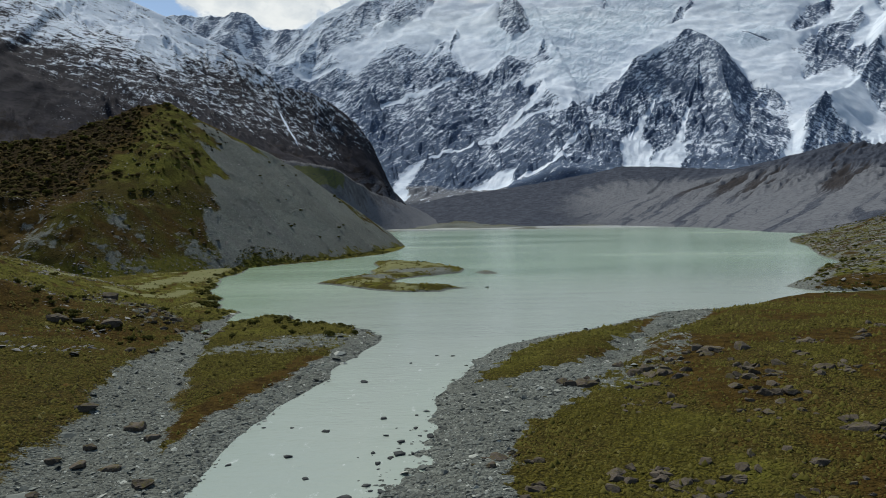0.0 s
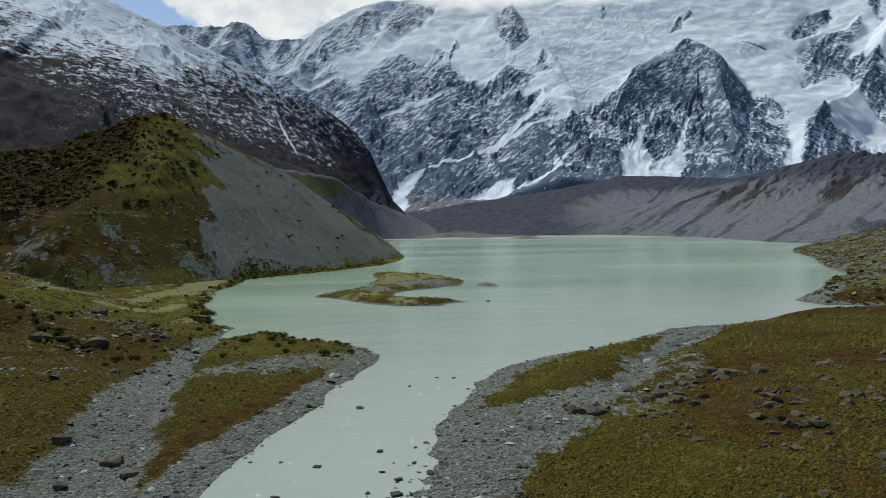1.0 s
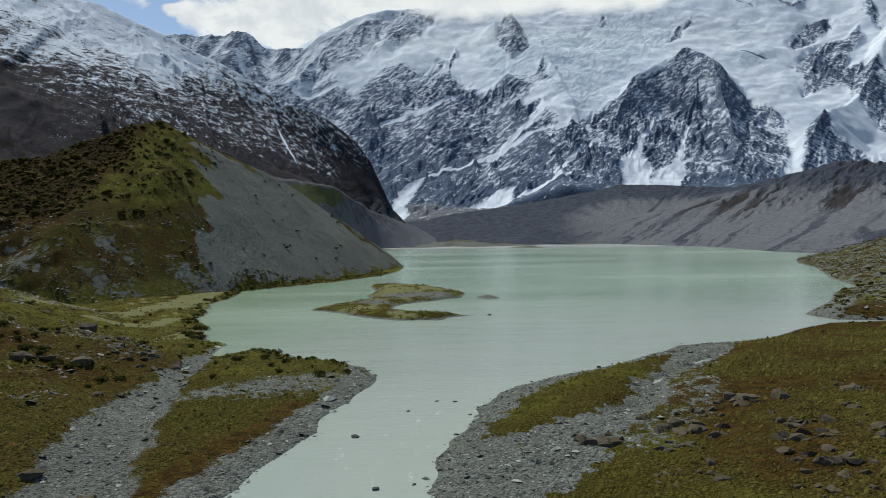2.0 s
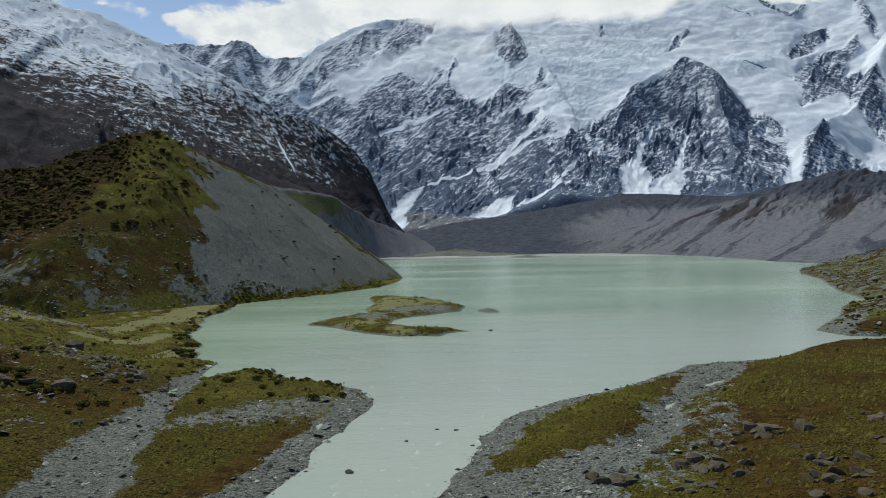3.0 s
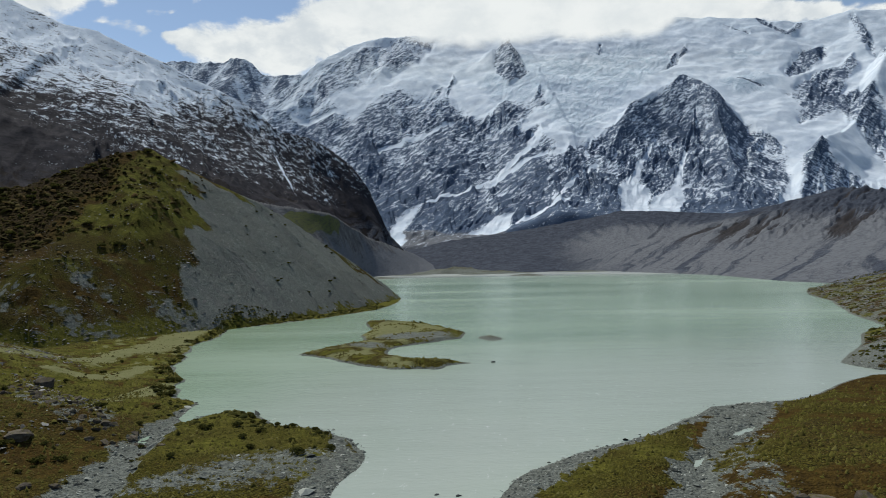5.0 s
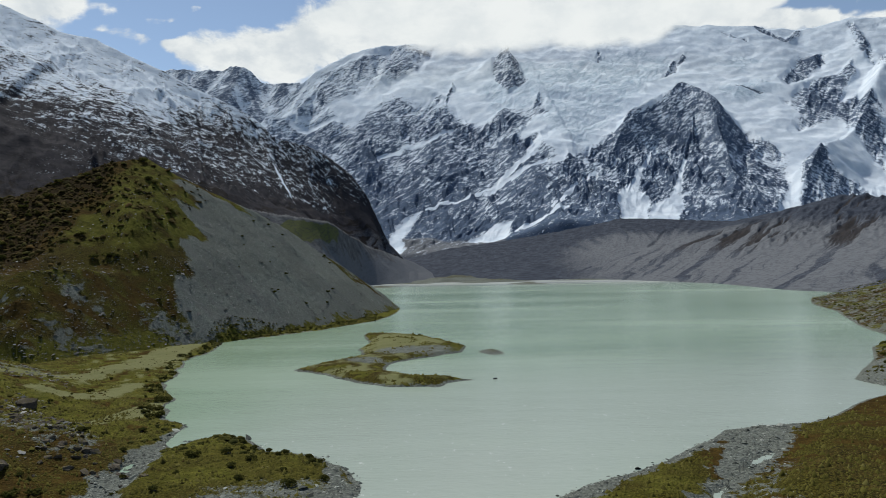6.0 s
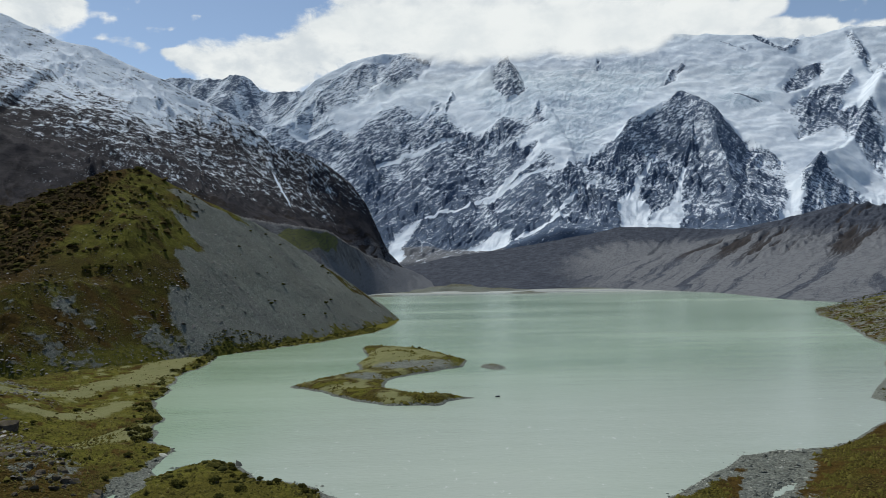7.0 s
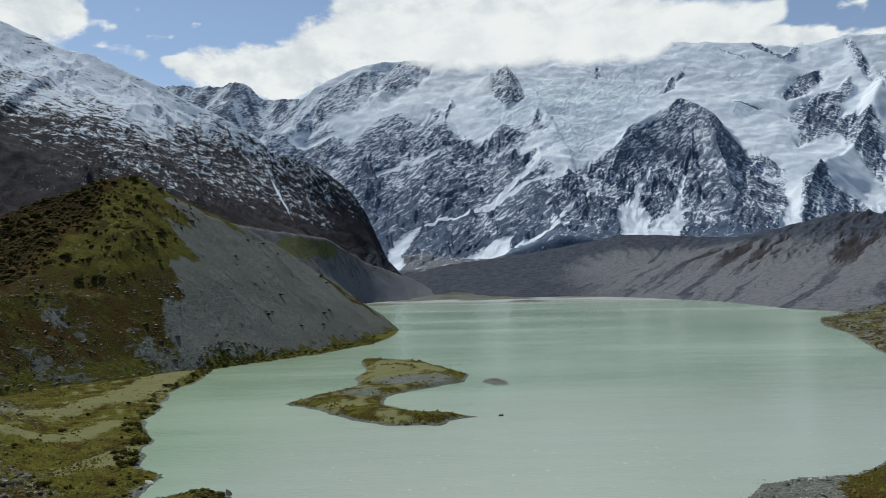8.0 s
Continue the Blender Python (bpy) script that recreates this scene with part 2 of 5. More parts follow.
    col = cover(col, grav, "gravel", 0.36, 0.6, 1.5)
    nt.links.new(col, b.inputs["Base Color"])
    b.inputs["Roughness"].default_value = 0.97
    b.inputs["Specular IOR Level"].default_value = 0.02
    h = n_math(nt, "ADD", n1, n_math(nt, "SUBTRACT", n_math(nt, "MULTIPLY", n2, 0.35), n_math(nt, "MULTIPLY", vt, 0.5)))
    n_bump(nt, b, h, 1.0, 0.75)
    return mat


def water_material():
    mat, nt, b = nodes_of("milky_water")
    p = n_pos(nt, (1, 1, 1))
    # Stretched bands: cloud shadow and wind streaks painted into the water colour.
    cloud = n_noise(nt, n_pos(nt, (0.35, 1.2, 1)), 0.0055, 5, 0.6)
    col = n_mix(nt, n_step(nt, cloud, 0.35, 0.65), (0.196, 0.282, 0.190), (0.285, 0.370, 0.276))
    # Pale silty water, and the sky's reflection painted as grey on the near lake.
    col = n_mix(nt, n_attr(nt, "silt_and_sky"), col, (0.290, 0.318, 0.288))
    col = n_mix(nt, n_attr(nt, "shoal"), col, (0.50, 0.52, 0.50))
    foam = n_math(nt, "MULTIPLY", n_step(nt, n_noise(nt, n_pos(nt, (1.0, 0.45, 1)), 0.55, 6, 0.7), 0.60, 0.72), n_attr(nt, "silt_and_sky"))
    col = n_mix(nt, n_math(nt, "MULTIPLY", foam, 0.45), col, (0.68, 0.70, 0.68))
    nt.links.new(col, b.inputs["Base Color"])
    rr = nt.nodes.new("ShaderNodeMapRange")
    rr.inputs["To Min"].default_value, rr.inputs["To Max"].default_value = 0.06, 0.30
    nt.links.new(cloud, rr.inputs["Value"])
    nt.links.new(rr.outputs["Result"], b.inputs["Roughness"])
    b.inputs["IOR"].default_value = 1.33
    w1 = n_noise(nt, n_pos(nt, (0.55, 1.3, 1)), 0.8, 4, 0.62)
    w2 = n_noise(nt, n_pos(nt, (0.4, 1.0, 1)), 0.11, 3)
    w1 = n_math(nt, "MULTIPLY", w1, n_math(nt, "SUBTRACT", 1.0, n_math(nt, "MULTIPLY", n_attr(nt, "silt_and_sky"), 0.3)))
    n_bump(nt, b, n_math(nt, "ADD", w1, n_math(nt, "MULTIPLY", w2, 1.5)), 0.5, 0.2)
    return mat


MAT_GROUND = ground_material("ground_cover")
MAT_WATER = water_material()
# Distance haze is put into the massif and range rock colours as blue.
MAT_MASSIF = mountain_material("hazed_massif_rock_and_snow", (0.054, 0.078, 0.124), (0.092, 0.126, 0.190), (0.06, 0.06, 0.03), 0.018, 33.0, -44.0)
MAT_RANGE = mountain_material("dark_range_rock_and_snow", (0.020, 0.019, 0.024), (0.037, 0.035, 0.041), (0.026, 0.021, 0.020), 0.03, -16.0, -48.0)
MAT_WALL = mountain_material("moraine_silt_and_rubble", (0.034, 0.040, 0.055), (0.058, 0.066, 0.086), (0.046, 0.040, 0.038), 0.05, 46.0)
MAT_SIDE = mountain_material("side_moraine_rubble", (0.080, 0.081, 0.086), (0.136, 0.137, 0.142), (0.130, 0.138, 0.055), 0.05)

# ---- the plan: water's edge, island, streams of gravel ----
LEFT_SHORE = [(-22, -160), (-23, 40), (-23.8, 70), (-24.5, 81), (-24.3, 93), (-23.3, 100), (-20.8, 106.5), (-19.1, 117), (-18.7, 124), (-17.2, 133),
              (-14.6, 146), (-13.8, 153), (-15.9, 162), (-19.2, 167), (-23.3, 172), (-29, 176), (-34, 178), (-40.5, 187), (-46.5, 191.5), (-51, 187),
              (-53.5, 180), (-56, 184), (-57, 194), (-57.5, 201), (-65.5, 212), (-70, 222), (-72, 233), (-82, 252), (-86, 270), (-98, 312), (-97, 345),
              (-104, 375), (-90, 398), (-66, 437), (-43, 490), (-36, 560), (-34.5, 608), (-37, 630), (-62, 720), (-100, 900),
              (-125, 1119), (-150, 1353), (-95, 1465), (-30, 1640)]
RIGHT_SHORE = [(70, 1660), (139, 1520), (276, 1570), (356, 1444), (411, 1100), (380, 821), (392, 760), (345, 692), (314, 640), (282, 575),
               (256, 500), (226, 435), (203, 378), (191, 340), (165, 315), (146.6, 283), (116.5, 243), (119, 230), (140, 224), (126, 222),
               (112, 221), (103, 216), (94, 208), (85, 199), (76, 192), (66, 190.5), (57, 187), (50, 179.5), (40.5, 169.5), (31, 160.5), (20.5, 153),
               (12.5, 145), (5.4, 131), (3, 121.5), (0.7, 112.5), (-0.3, 105), (-1.5, 98.5), (-5, 77), (-7.6, 70), (-9, 40), (-10, -160)]
ISLAND = [(-50.7, 281), (-45.5, 290), (-38, 302), (-31, 316), (-35, 337), (-34, 363), (-40.5, 398), (-36, 402), (-13, 389), (3, 354), (9, 341),
          (6, 322), (-2, 314), (-14, 301), (-21, 291), (-20, 275), (-10, 263), (0, 258), (7.5, 255), (0, 250), (-2.5, 244), (-16, 245.5), (-29, 257), (-39, 271)]
CHANNEL = [(-57, 194, 1.8), (-55.8, 174, 2.6), (-53, 150, 3.6), (-50.5, 130, 5.0), (-47.5, 117, 5.6), (-45, 108, 5.8), (-42, 99, 5.0), (-39.5, 89, 5.6), (-37, 77, 7.0), (-35, 60, 8), (-35, 20, 8)]
GRAVEL = [CHANNEL,
          [(-27, 10, 7), (-27, 70, 5), (-27, 84, 3.4), (-26.4, 95, 3.2), (-24, 105, 3.2), (-21.5, 118, 3.0), (-19, 133, 3.2), (-17, 146, 3.0), (-16.5, 155, 2.2), (-21, 166, 1.2)],
          [(118, 236, 5), (128, 250, 7), (138, 268, 8)],
          [(150, 224, 2.0), (180, 217, 1.6), (230, 211, 1.6)]]
# gravel of the east bank, and the turf strip that lies in it
EAST_GRAVEL = [(-12, 20), (-12, 60), (-8, 100), (-5, 113), (-2, 125), (1, 135), (9, 150), (18, 159), (30, 166), (39, 175), (48, 185), (54, 194), (78, 195),
               (68, 182), (62, 171), (55, 163), (51, 158), (41, 147), (39, 138), (36.5, 129), (31, 121.5), (23.5, 109), (17.5, 98), (10, 88), (7, 78), (6, 60), (8, 20)]
TURF_STRIP = [(5, 111), (8, 121), (12.5, 132), (18.5, 142), (26, 151.5), (34, 160), (44, 169), (52, 177), (47.5, 165), (42, 155.5), (34, 143), (28, 128), (21.5, 120), (13, 115)]
SPARSE = [[(25, 106, 5), (33, 117, 5), (40, 128, 5), (44, 146, 3.5), (54, 160, 3.5)],
          [(-19, 150, 8), (-27, 146, 11), (-35, 142, 9), (-41, 138, 5)], [(-42, 84, 5), (-40, 74, 6), (-40, 60, 8)]]
PUDDLE = [(37.5, 144, 0.3), (39.5, 148, 1.0), (42, 151, 0.2), (46, 157, 0.05), (52, 163.5, 0.9), (56, 167.5, 1.4), (58.5, 170, 0.3)]
FOOT = [(-150, 300), (-118, 362), (-106, 378), (-95, 402), (-77, 450), (-53, 511), (-37, 612), (-39, 632), (-64, 720), (-102, 900), (-126, 1119)]
CREST = [(-420, 380, 66), (-330, 420, 70), (-276, 440, 76), (-247, 450, 80), (-219, 460, 92), (-205, 470, 101), (-188, 492, 108), (-174, 497, 98),
         (-157, 510, 88), (-122, 535, 71), (-84, 570, 48), (-52, 605, 20), (-38, 625, 2)]


def water_depth(x, y):
    """Positive over the water, negative over land, roughened along the edge."""
    d = inside(x, y, LEFT_SHORE + RIGHT_SHORE)
    far = smooth(150, 900, np.hypot(x, y))
    ragged = smooth(-48, -60, x) * smooth(192, 205, y) * smooth(520, 420, y)
    return d + ragged * (3.0 * fbm(x * 0.11, y * 0.08, 4, 6) + 0.8) + (1.6 + 5 * far) * fbm(x * 0.09 / (1 + 4 * far), y * 0.09 / (1 + 4 * far), 4, 3)


def hill_height(x, y):
    d, v, side = near_line(x, y, CREST)
    v = v[..., 0]
    front = side < 0
    shelf = np.clip(v - 0.54 * d, 37 + 9 * fbm(x * 0.02, y * 0.02, 3, 39), None)
    edge = 338 - y + 0.12 * (x + 150) + 20 * fbm(x * 0.018, y * 0.018, 4, 40)
    lower = np.minimum(37 - np.where(edge > 0, 0.95, 5.0) * edge, 120)
    h = np.where(front, -4 * np.logaddexp(-shelf / 4, -lower / 4), v - 0.5 * d)
    df, _, sf = near_line(x, y, FOOT)
    scree = np.where(sf > 0, df, -df) * 0.93 + 1.5
    return np.minimum(h, scree)


def ground_height(x, y):
    r = np.hypot(x, y)
    wd = water_depth(x, y)
    land = -wd
    z = np.where(land > 0, 1.1 * (1 - np.exp(-land / 5.0)) + 0.004 * np.clip(land, 0, 400), np.maximum(-0.45 * wd, -9))
    onland = smooth(0, 14, land)
    z = z + onland * (0.5 + 1.3 * smooth(-50, -75, x) * smooth(60, 90, y)) * fbm(x * 0.05, y * 0.05, 5, 8) + smooth(0, 3, land) * (0.14 * fbm(x * 0.4, y * 0.4, 3, 9) + 0.16 * (ridged(x * 0.55, y * 0.55, 3, 10) - 0.5) * smooth(260, 120, r))
    z = z + onland * (3.2 * bump(x, y, 80, 130, 70, 75, 20) + 2.4 * bump(x, y, 60, 80, 48, 42))
    z = z + onland * (8.0 * bump(x, y, -104, 160, 40, 34, 20) + 3.0 * bump(x, y, -80, 184, 30, 12, -45) + 5 * bump(x, y, -95, 100, 55, 60) + 24 * bump(x, y, -190, 190, 105, 110))
    z = z + onland * smooth(60, 260, -x - 0.15 * y) * 9
    right = near_line(x, y, RIGHT_SHORE[3:17])[0]
    rise = np.where((x > 110) & (land > 0) & (y > 215), 0.24 * right, 0) * smooth(216, 262, y)
    z = z + np.clip(rise, 0, 150) * (1 + 0.5 * fbm(x * 0.02, y * 0.02, 4, 11))
    z = z - onland * (0.9 + 0.45 * smooth(148, 170, y) * (1 + 0.6 * fbm(x * 0.2, y * 0.12, 3, 12))) * strokes(x, y, [CHANNEL], 0.6)
    z = z * (1 - 0.8 * strokes(x, y, [[(28, 122, 3), (38, 143, 5), (47, 158, 7), (57, 170, 8), (62, 184, 8)]], 0.9))
    z = z - 0.8 * strokes(x, y, [[(-6, 50, 5), (-4.5, 70, 4.5), (-3, 82, 3), (-2, 91, 1.5)]], 0.8) * (0.5 + 1.0 * fbm(x * 0.35, y * 0.35, 3, 14))
    z = z + onland * 2.4 * smooth(-52, -75, x) * smooth(185, 150, y) * (ridged(x * 0.022, y * 0.03, 3, 19) - 0.45)
    pool = strokes(x + fbm(x * 0.3, y * 0.3, 3, 13), y, [PUDDLE], 0.7)
    z = z * (1 - pool) - 0.12 * pool
    away = smooth(700, 2500, r) * onland * smooth(0, -300, y)
    z = z + away * 60 * (fbm(x * 0.002, y * 0.002, 4, 5) + 0.6)
    return np.where((y > 640) & (r > 660), np.minimum(z, 0.4 - 0.004 * (r - 660)), z)


def ground_cover(x, y, z):
    land = -water_depth(x, y)
    n = fbm(x * 0.045, y * 0.045, 4, 21)
    n2 = fbm(x * 0.16, y * 0.16, 4, 22)
    n3 = fbm(x * 0.35, y * 0.35, 3, 23)
    gravel = np.maximum(strokes(x + 2.2 * n2 + 1.2 * n3, y + 2.2 * n2 - 1.2 * n3, GRAVEL, 0.5) - 0.25 * smooth(0.1, 0.5, n2) * smooth(8, 14, x), 1 - smooth(0.3, 1.6, land))
    bank = np.minimum(inside(x + 1.6 * n2, y - 1.6 * n2, EAST_GRAVEL), -inside(x + 1.2 * n2, y + 1.2 * n2, TURF_STRIP)) + 2.6 * n3 + 2.6 * n2 + 1.6 * fbm(x * 0.8, y * 0.8, 3, 27)
    gravel = np.maximum(gravel, smooth(-1.3, 1.3, bank) * (1 - 0.55 * smooth(0.12, 0.42, n2) * smooth(6, 10, x) * smooth(114, 106, y)))
    gravel = np.maximum(gravel, (0.40 + 0.6 * n3 + 0.9 * fbm(x * 0.9, y * 0.9, 3, 24) + 0.35 * n2) * strokes(x + 2 * n2, y - 2 * n2, SPARSE, 0.6))
    tongue = strokes(x + 2.5 * n2, y - 2.5 * n2, [[(-18, 152, 6), (-25, 149, 9), (-32, 145, 8), (-39, 140, 5), (-44, 137, 3)]], 0.9)
    gravel = np.maximum(gravel, tongue * (0.60 + 0.5 * n3 + 0.7 * fbm(x * 0.9, y * 0.9, 3, 25)))
    right = smooth(120, 150, x) * smooth(225, 250, y)
    gravel = np.maximum(gravel, right * (0.45 + 0.8 * n2 + 0.4 * n3))
    gravel = np.maximum(gravel, (0.35 + 0.8 * n3 + 0.6 * fbm(x * 0.9, y * 0.9, 3, 26)) * smooth(0, 0.4, np.maximum(bump(x, y, -79, 183, 28, 10, -45), bump(x, y, -140, 262, 30, 26))))
    tracks = strokes(x + 4 * n2, y - 4 * n2, [[(-128, 232, 5), (-119, 261, 6), (-114, 278, 6), (-108, 298, 8), (-114, 340, 7), (-118, 375, 6)], [(-107, 228, 4), (-92, 229, 4), (-92, 250, 4)],
                                              [(-80, 197, 4), (-75, 208, 5), (-73, 222, 4)]], 0.8) * (0.95 + 0.5 * n3)
    dry = tracks + 0.55 * np.maximum(bump(x, y, -108, 275, 34, 62, 12), bump(x, y, -128, 330, 30, 40)) * (0.5 + 1.3 * n2 + 0.8 * n3) + 0.35 * smooth(0.05, 0.35, n2) * smooth(-50, -70, x) * smooth(170, 200, y)
    rust = smooth(-0.22, 0.22, n) * (0.35 + 0.85 * smooth(16, 46, x) + 0.15 * smooth(-40, -65, x) * smooth(190, 130, y)) + 0.10 * smooth(-50, -75, x) * smooth(190, 130, y) + 0.75 * smooth(0.0, 0.4, -n2 - 0.4 * n3) * smooth(-45, -60, x) * smooth(150, 190, y) + 0.45 * smooth(0, 0.5, bump(x, y, -82, 158, 36, 28)) * (0.8 + n2) + 1.0 * strokes(x + 2 * n2, y, [[(-32.5, 88, 2.4), (-31, 98, 2.6), (-29, 108, 2.6), (-26, 119, 2.4), (-24, 131, 2)]], 0.6)
    moss = 0.9 * smooth(365, 385, y) * smooth(-20, -40, x) + smooth(0.0, 0.5, -n) * 0.5 + right * 0.6 + 0.35 * smooth(60, 20, x) * smooth(0, 10, x) + (0.75 + 1.0 * n2 + 0.4 * n3) * smooth(-40, -60, x) * smooth(160, 200, y) + 0.55 * smooth(132, 158, y) * smooth(-12, -20, x) * smooth(-62, -52, x)
    return {"gravel": gravel, "dry": np.clip(dry, 0, 1), "rust": np.clip(rust, 0, 1), "moss": np.clip(moss, 0, 1)}


# ---- ground: one sheet, finest along the valley ----
a_fine = np.radians(np.linspace(-38, 38, 520))
a_rest = np.radians(np.linspace(38, 322, 80)[1:-1])
ang = np.concatenate([a_fine, a_rest])
rad = np.concatenate([np.linspace(1, 44, 14)[:-1], np.geomspace(44, 700, 370)[:-1], np.geomspace(700, 4950, 24)])
A, R = np.meshgrid(ang, rad)
GX, GY = R * np.sin(A), R * np.cos(A)
GZ = ground_height(GX, GY)
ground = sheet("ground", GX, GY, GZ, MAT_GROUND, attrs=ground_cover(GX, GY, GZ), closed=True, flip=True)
tagged(ground, "mossy olive and rust turf with grey gravel bars", "ground", kind="structure")

# ---- water ----
wx, wy = np.meshgrid(np.linspace(-420, 620, 105), np.concatenate([np.linspace(-200, 300, 60), np.linspace(320, 2300, 40)]))
silt_and_sky = np.maximum(strokes(wx, wy, [[(-18, -200, 14), (-16, 60, 14), (-13, 100, 16), (-6, 135, 20), (8, 165, 30)]], 0.8) * 0.8, 0.5 * smooth(1050, 1260, wy + 0.15 * wx))
# The near lake is greyed in colour for the sky it reflects.
silt_and_sky = np.maximum(silt_and_sky, 0.7 * smooth(340, 180, wy - 0.3 * wx) * smooth(-75, -20, wx))
water = sheet("water", wx, wy, wx * 0, MAT_WATER, attrs={"silt_and_sky": silt_and_sky, "shoal": 0.8 * smooth(1210, 1370, wy + 0.1 * wx + 60 * fbm(wx * 0.006, wy * 0.004, 3, 15))})
tagged(water, "milky pale green glacial lake and outlet stream", "water", kind="structure")

# ---- island ----
ix, iy = np.meshgrid(np.linspace(-58, 16, 110), np.linspace(236, 404, 140))
di = inside(ix, iy, ISLAND) + 0.5 + 1.9 * fbm(ix * 0.13, iy * 0.1, 5, 31)
iz = np.where(di > 0, 1.9 * (1 - np.exp(-di / 3)) + 1.1 * fbm(ix * 0.12, iy * 0.09, 5, 32) * smooth(0, 4, di), 0.4 * di)
inn = fbm(ix * 0.1, iy * 0.1, 4, 33)
island = sheet("island", ix, iy, iz, MAT_GROUND, attrs={
    "gravel": np.maximum(1 - smooth(0.2, 1.6, di), bump(ix, iy, -12, 320, 26, 18, 20) + bump(ix, iy, -28, 292, 10, 10)),
    "dry": np.clip(0.3 + 0.8 * bump(ix, iy, -22, 352, 26, 40) + 0.8 * bump(ix, iy, -32, 272, 10, 9) + 1.4 * inn, 0, 1), "rust": smooth(0.1, 0.5, inn) * 0.5,
    "moss": smooth(0, 0.3, -inn)})
tagged(island, "low gravel island with straw-coloured grass and green scrub", "island")

# ---- moraine hill beside the lake ----
hx, hy = np.meshgrid(np.linspace(-430, -25, 350), np.linspace(285, 760, 290))
hz = hill_height(hx, hy)
rough = smooth(0, 25, hz)
hz = hz + rough * (2.6 * fbm(hx * 0.03, hy * 0.03, 5, 41) + 0.5 * fbm(hx * 0.25, hy * 0.25, 3, 42))
sd, _, ss = near_line(hx, hy, [(-112, 350), (-122, 370), (-134, 396), (-127, 410), (-147, 426), (-136, 444), (-160, 460), (-150, 474), (-178, 497), (-200, 560), (-230, 700)])
hill_scree = smooth(-4, 5, np.where(ss < 0, sd, -sd) + 15 * fbm(hx * 0.05, hy * 0.05, 6, 43, 0.6)) * smooth(1.5, 6, hz + 9 * fbm(hx * 0.06, hy * 0.06, 5, 46, 0.6))
cd, _, _ = near_line(hx, hy, CREST)
hill_scree = hill_scree * np.maximum(smooth(3, 11, cd + 8 * fbm(hx * 0.06, hy * 0.06, 3, 47)), smooth(512, 530, hy) * (1 - smooth(568, 576, hy) * smooth(606, 596, hy)))
hn = fbm(hx * 0.035, hy * 0.035, 4, 44)
hn2 = fbm(hx * 0.12, hy * 0.12, 4, 45)
hill = sheet("moraine_hill", hx, hy, hz, MAT_GROUND, attrs={
    "gravel": np.maximum(hill_scree, (0.12 + 1.5 * fbm(hx * 0.04, hy * 0.04, 4, 165) + 1.5 * fbm(hx * 0.35, hy * 0.35, 5, 48, 0.7)) * (1 - smooth(24, 40, hz))), "dry": 0 * hx, "talus": hill_scree,
    "heath": np.clip(smooth(-188, -208, hx + 20 * hn + 10 * hn2) * smooth(30, 40, hz) + 0.2 * smooth(0.05, 0.4, hn2) * smooth(45, 32, hz), 0, 1),
    "rust": np.clip((smooth(-175, -205, hx + 20 * hn) + 0.4 * smooth(0.1, 0.5, hn) + 0.4 * smooth(0.08, 0.4, -hn2) + 0.18 * smooth(45, 32, hz) + 0.7 * smooth(0.0, 0.3, fbm(hx * 0.06, hy * 0.09, 4, 166)) * smooth(45, 32, hz)) * smooth(3, 12, hz + 5 * hn2) + 0.6 * smooth(-178, -165, hx) * smooth(80, 86, hz), 0, 1),
    "moss": np.clip(0.7 * smooth(14, 5, hz + 8 * hn2) + (0.58 + 1.0 * hn2 + 0.4 * hn) * smooth(36, 56, hz) * smooth(-215, -185, hx + 25 * hn) + 0.3 * smooth(0, 0.4, -hn) + 0.55 * smooth(-0.05, 0.3, hn2) * smooth(42, 34, hz), 0, 1)})
tagged(hill, "grassy moraine hill with a steep grey scree face", "hill")

# ---- mountains ----
def between(x, y, foot, crest, power):
    """Height of a slope that rises from a foot line to a crest line, both of (x, y, z)."""
    df, vf, sf = near_line(x, y, foot)
    dc, vc, sc = near_line(x, y, crest)
    t = df / (df + dc + 1e-6)
    z = vf[..., 0] + (vc[..., 0] - vf[..., 0]) * t ** power
    z = np.where(sc > 0, vc[..., 0] - 0.75 * dc, z)
    return np.where(sf > 0, z, vf[..., 0] - 2.0 * df), np.where(sf > 0, t, 0)


def ridge(x, y, pts, slope):
    d, v, _ = near_line(x, y, pts)
    return v[..., 0] - slope * d


def flatness(X, Y, Z):
    """The upward part of the surface's normal."""
    zr0, zr1 = np.gradient(Z)
    xr0, xr1 = np.gradient(X)
    yr0, yr1 = np.gradient(Y)
    nx, ny, nz = yr0 * zr1 - zr0 * yr1, zr0 * xr1 - xr0 * zr1, xr0 * yr1 - yr0 * xr1
    return np.abs(nz) / np.sqrt(nx * nx + ny * ny + nz * nz + 1e-9)


def slope_of(X, Y, Z):
    """The surface's rise along x and along y."""
    zi, zj = np.gradient(Z)
    xi, xj = np.gradient(X)
    yi, yj = np.gradient(Y)
    det = xi * yj - xj * yi
    return (zi * yj - zj * yi) / det, (xi * zj - xj * zi) / det


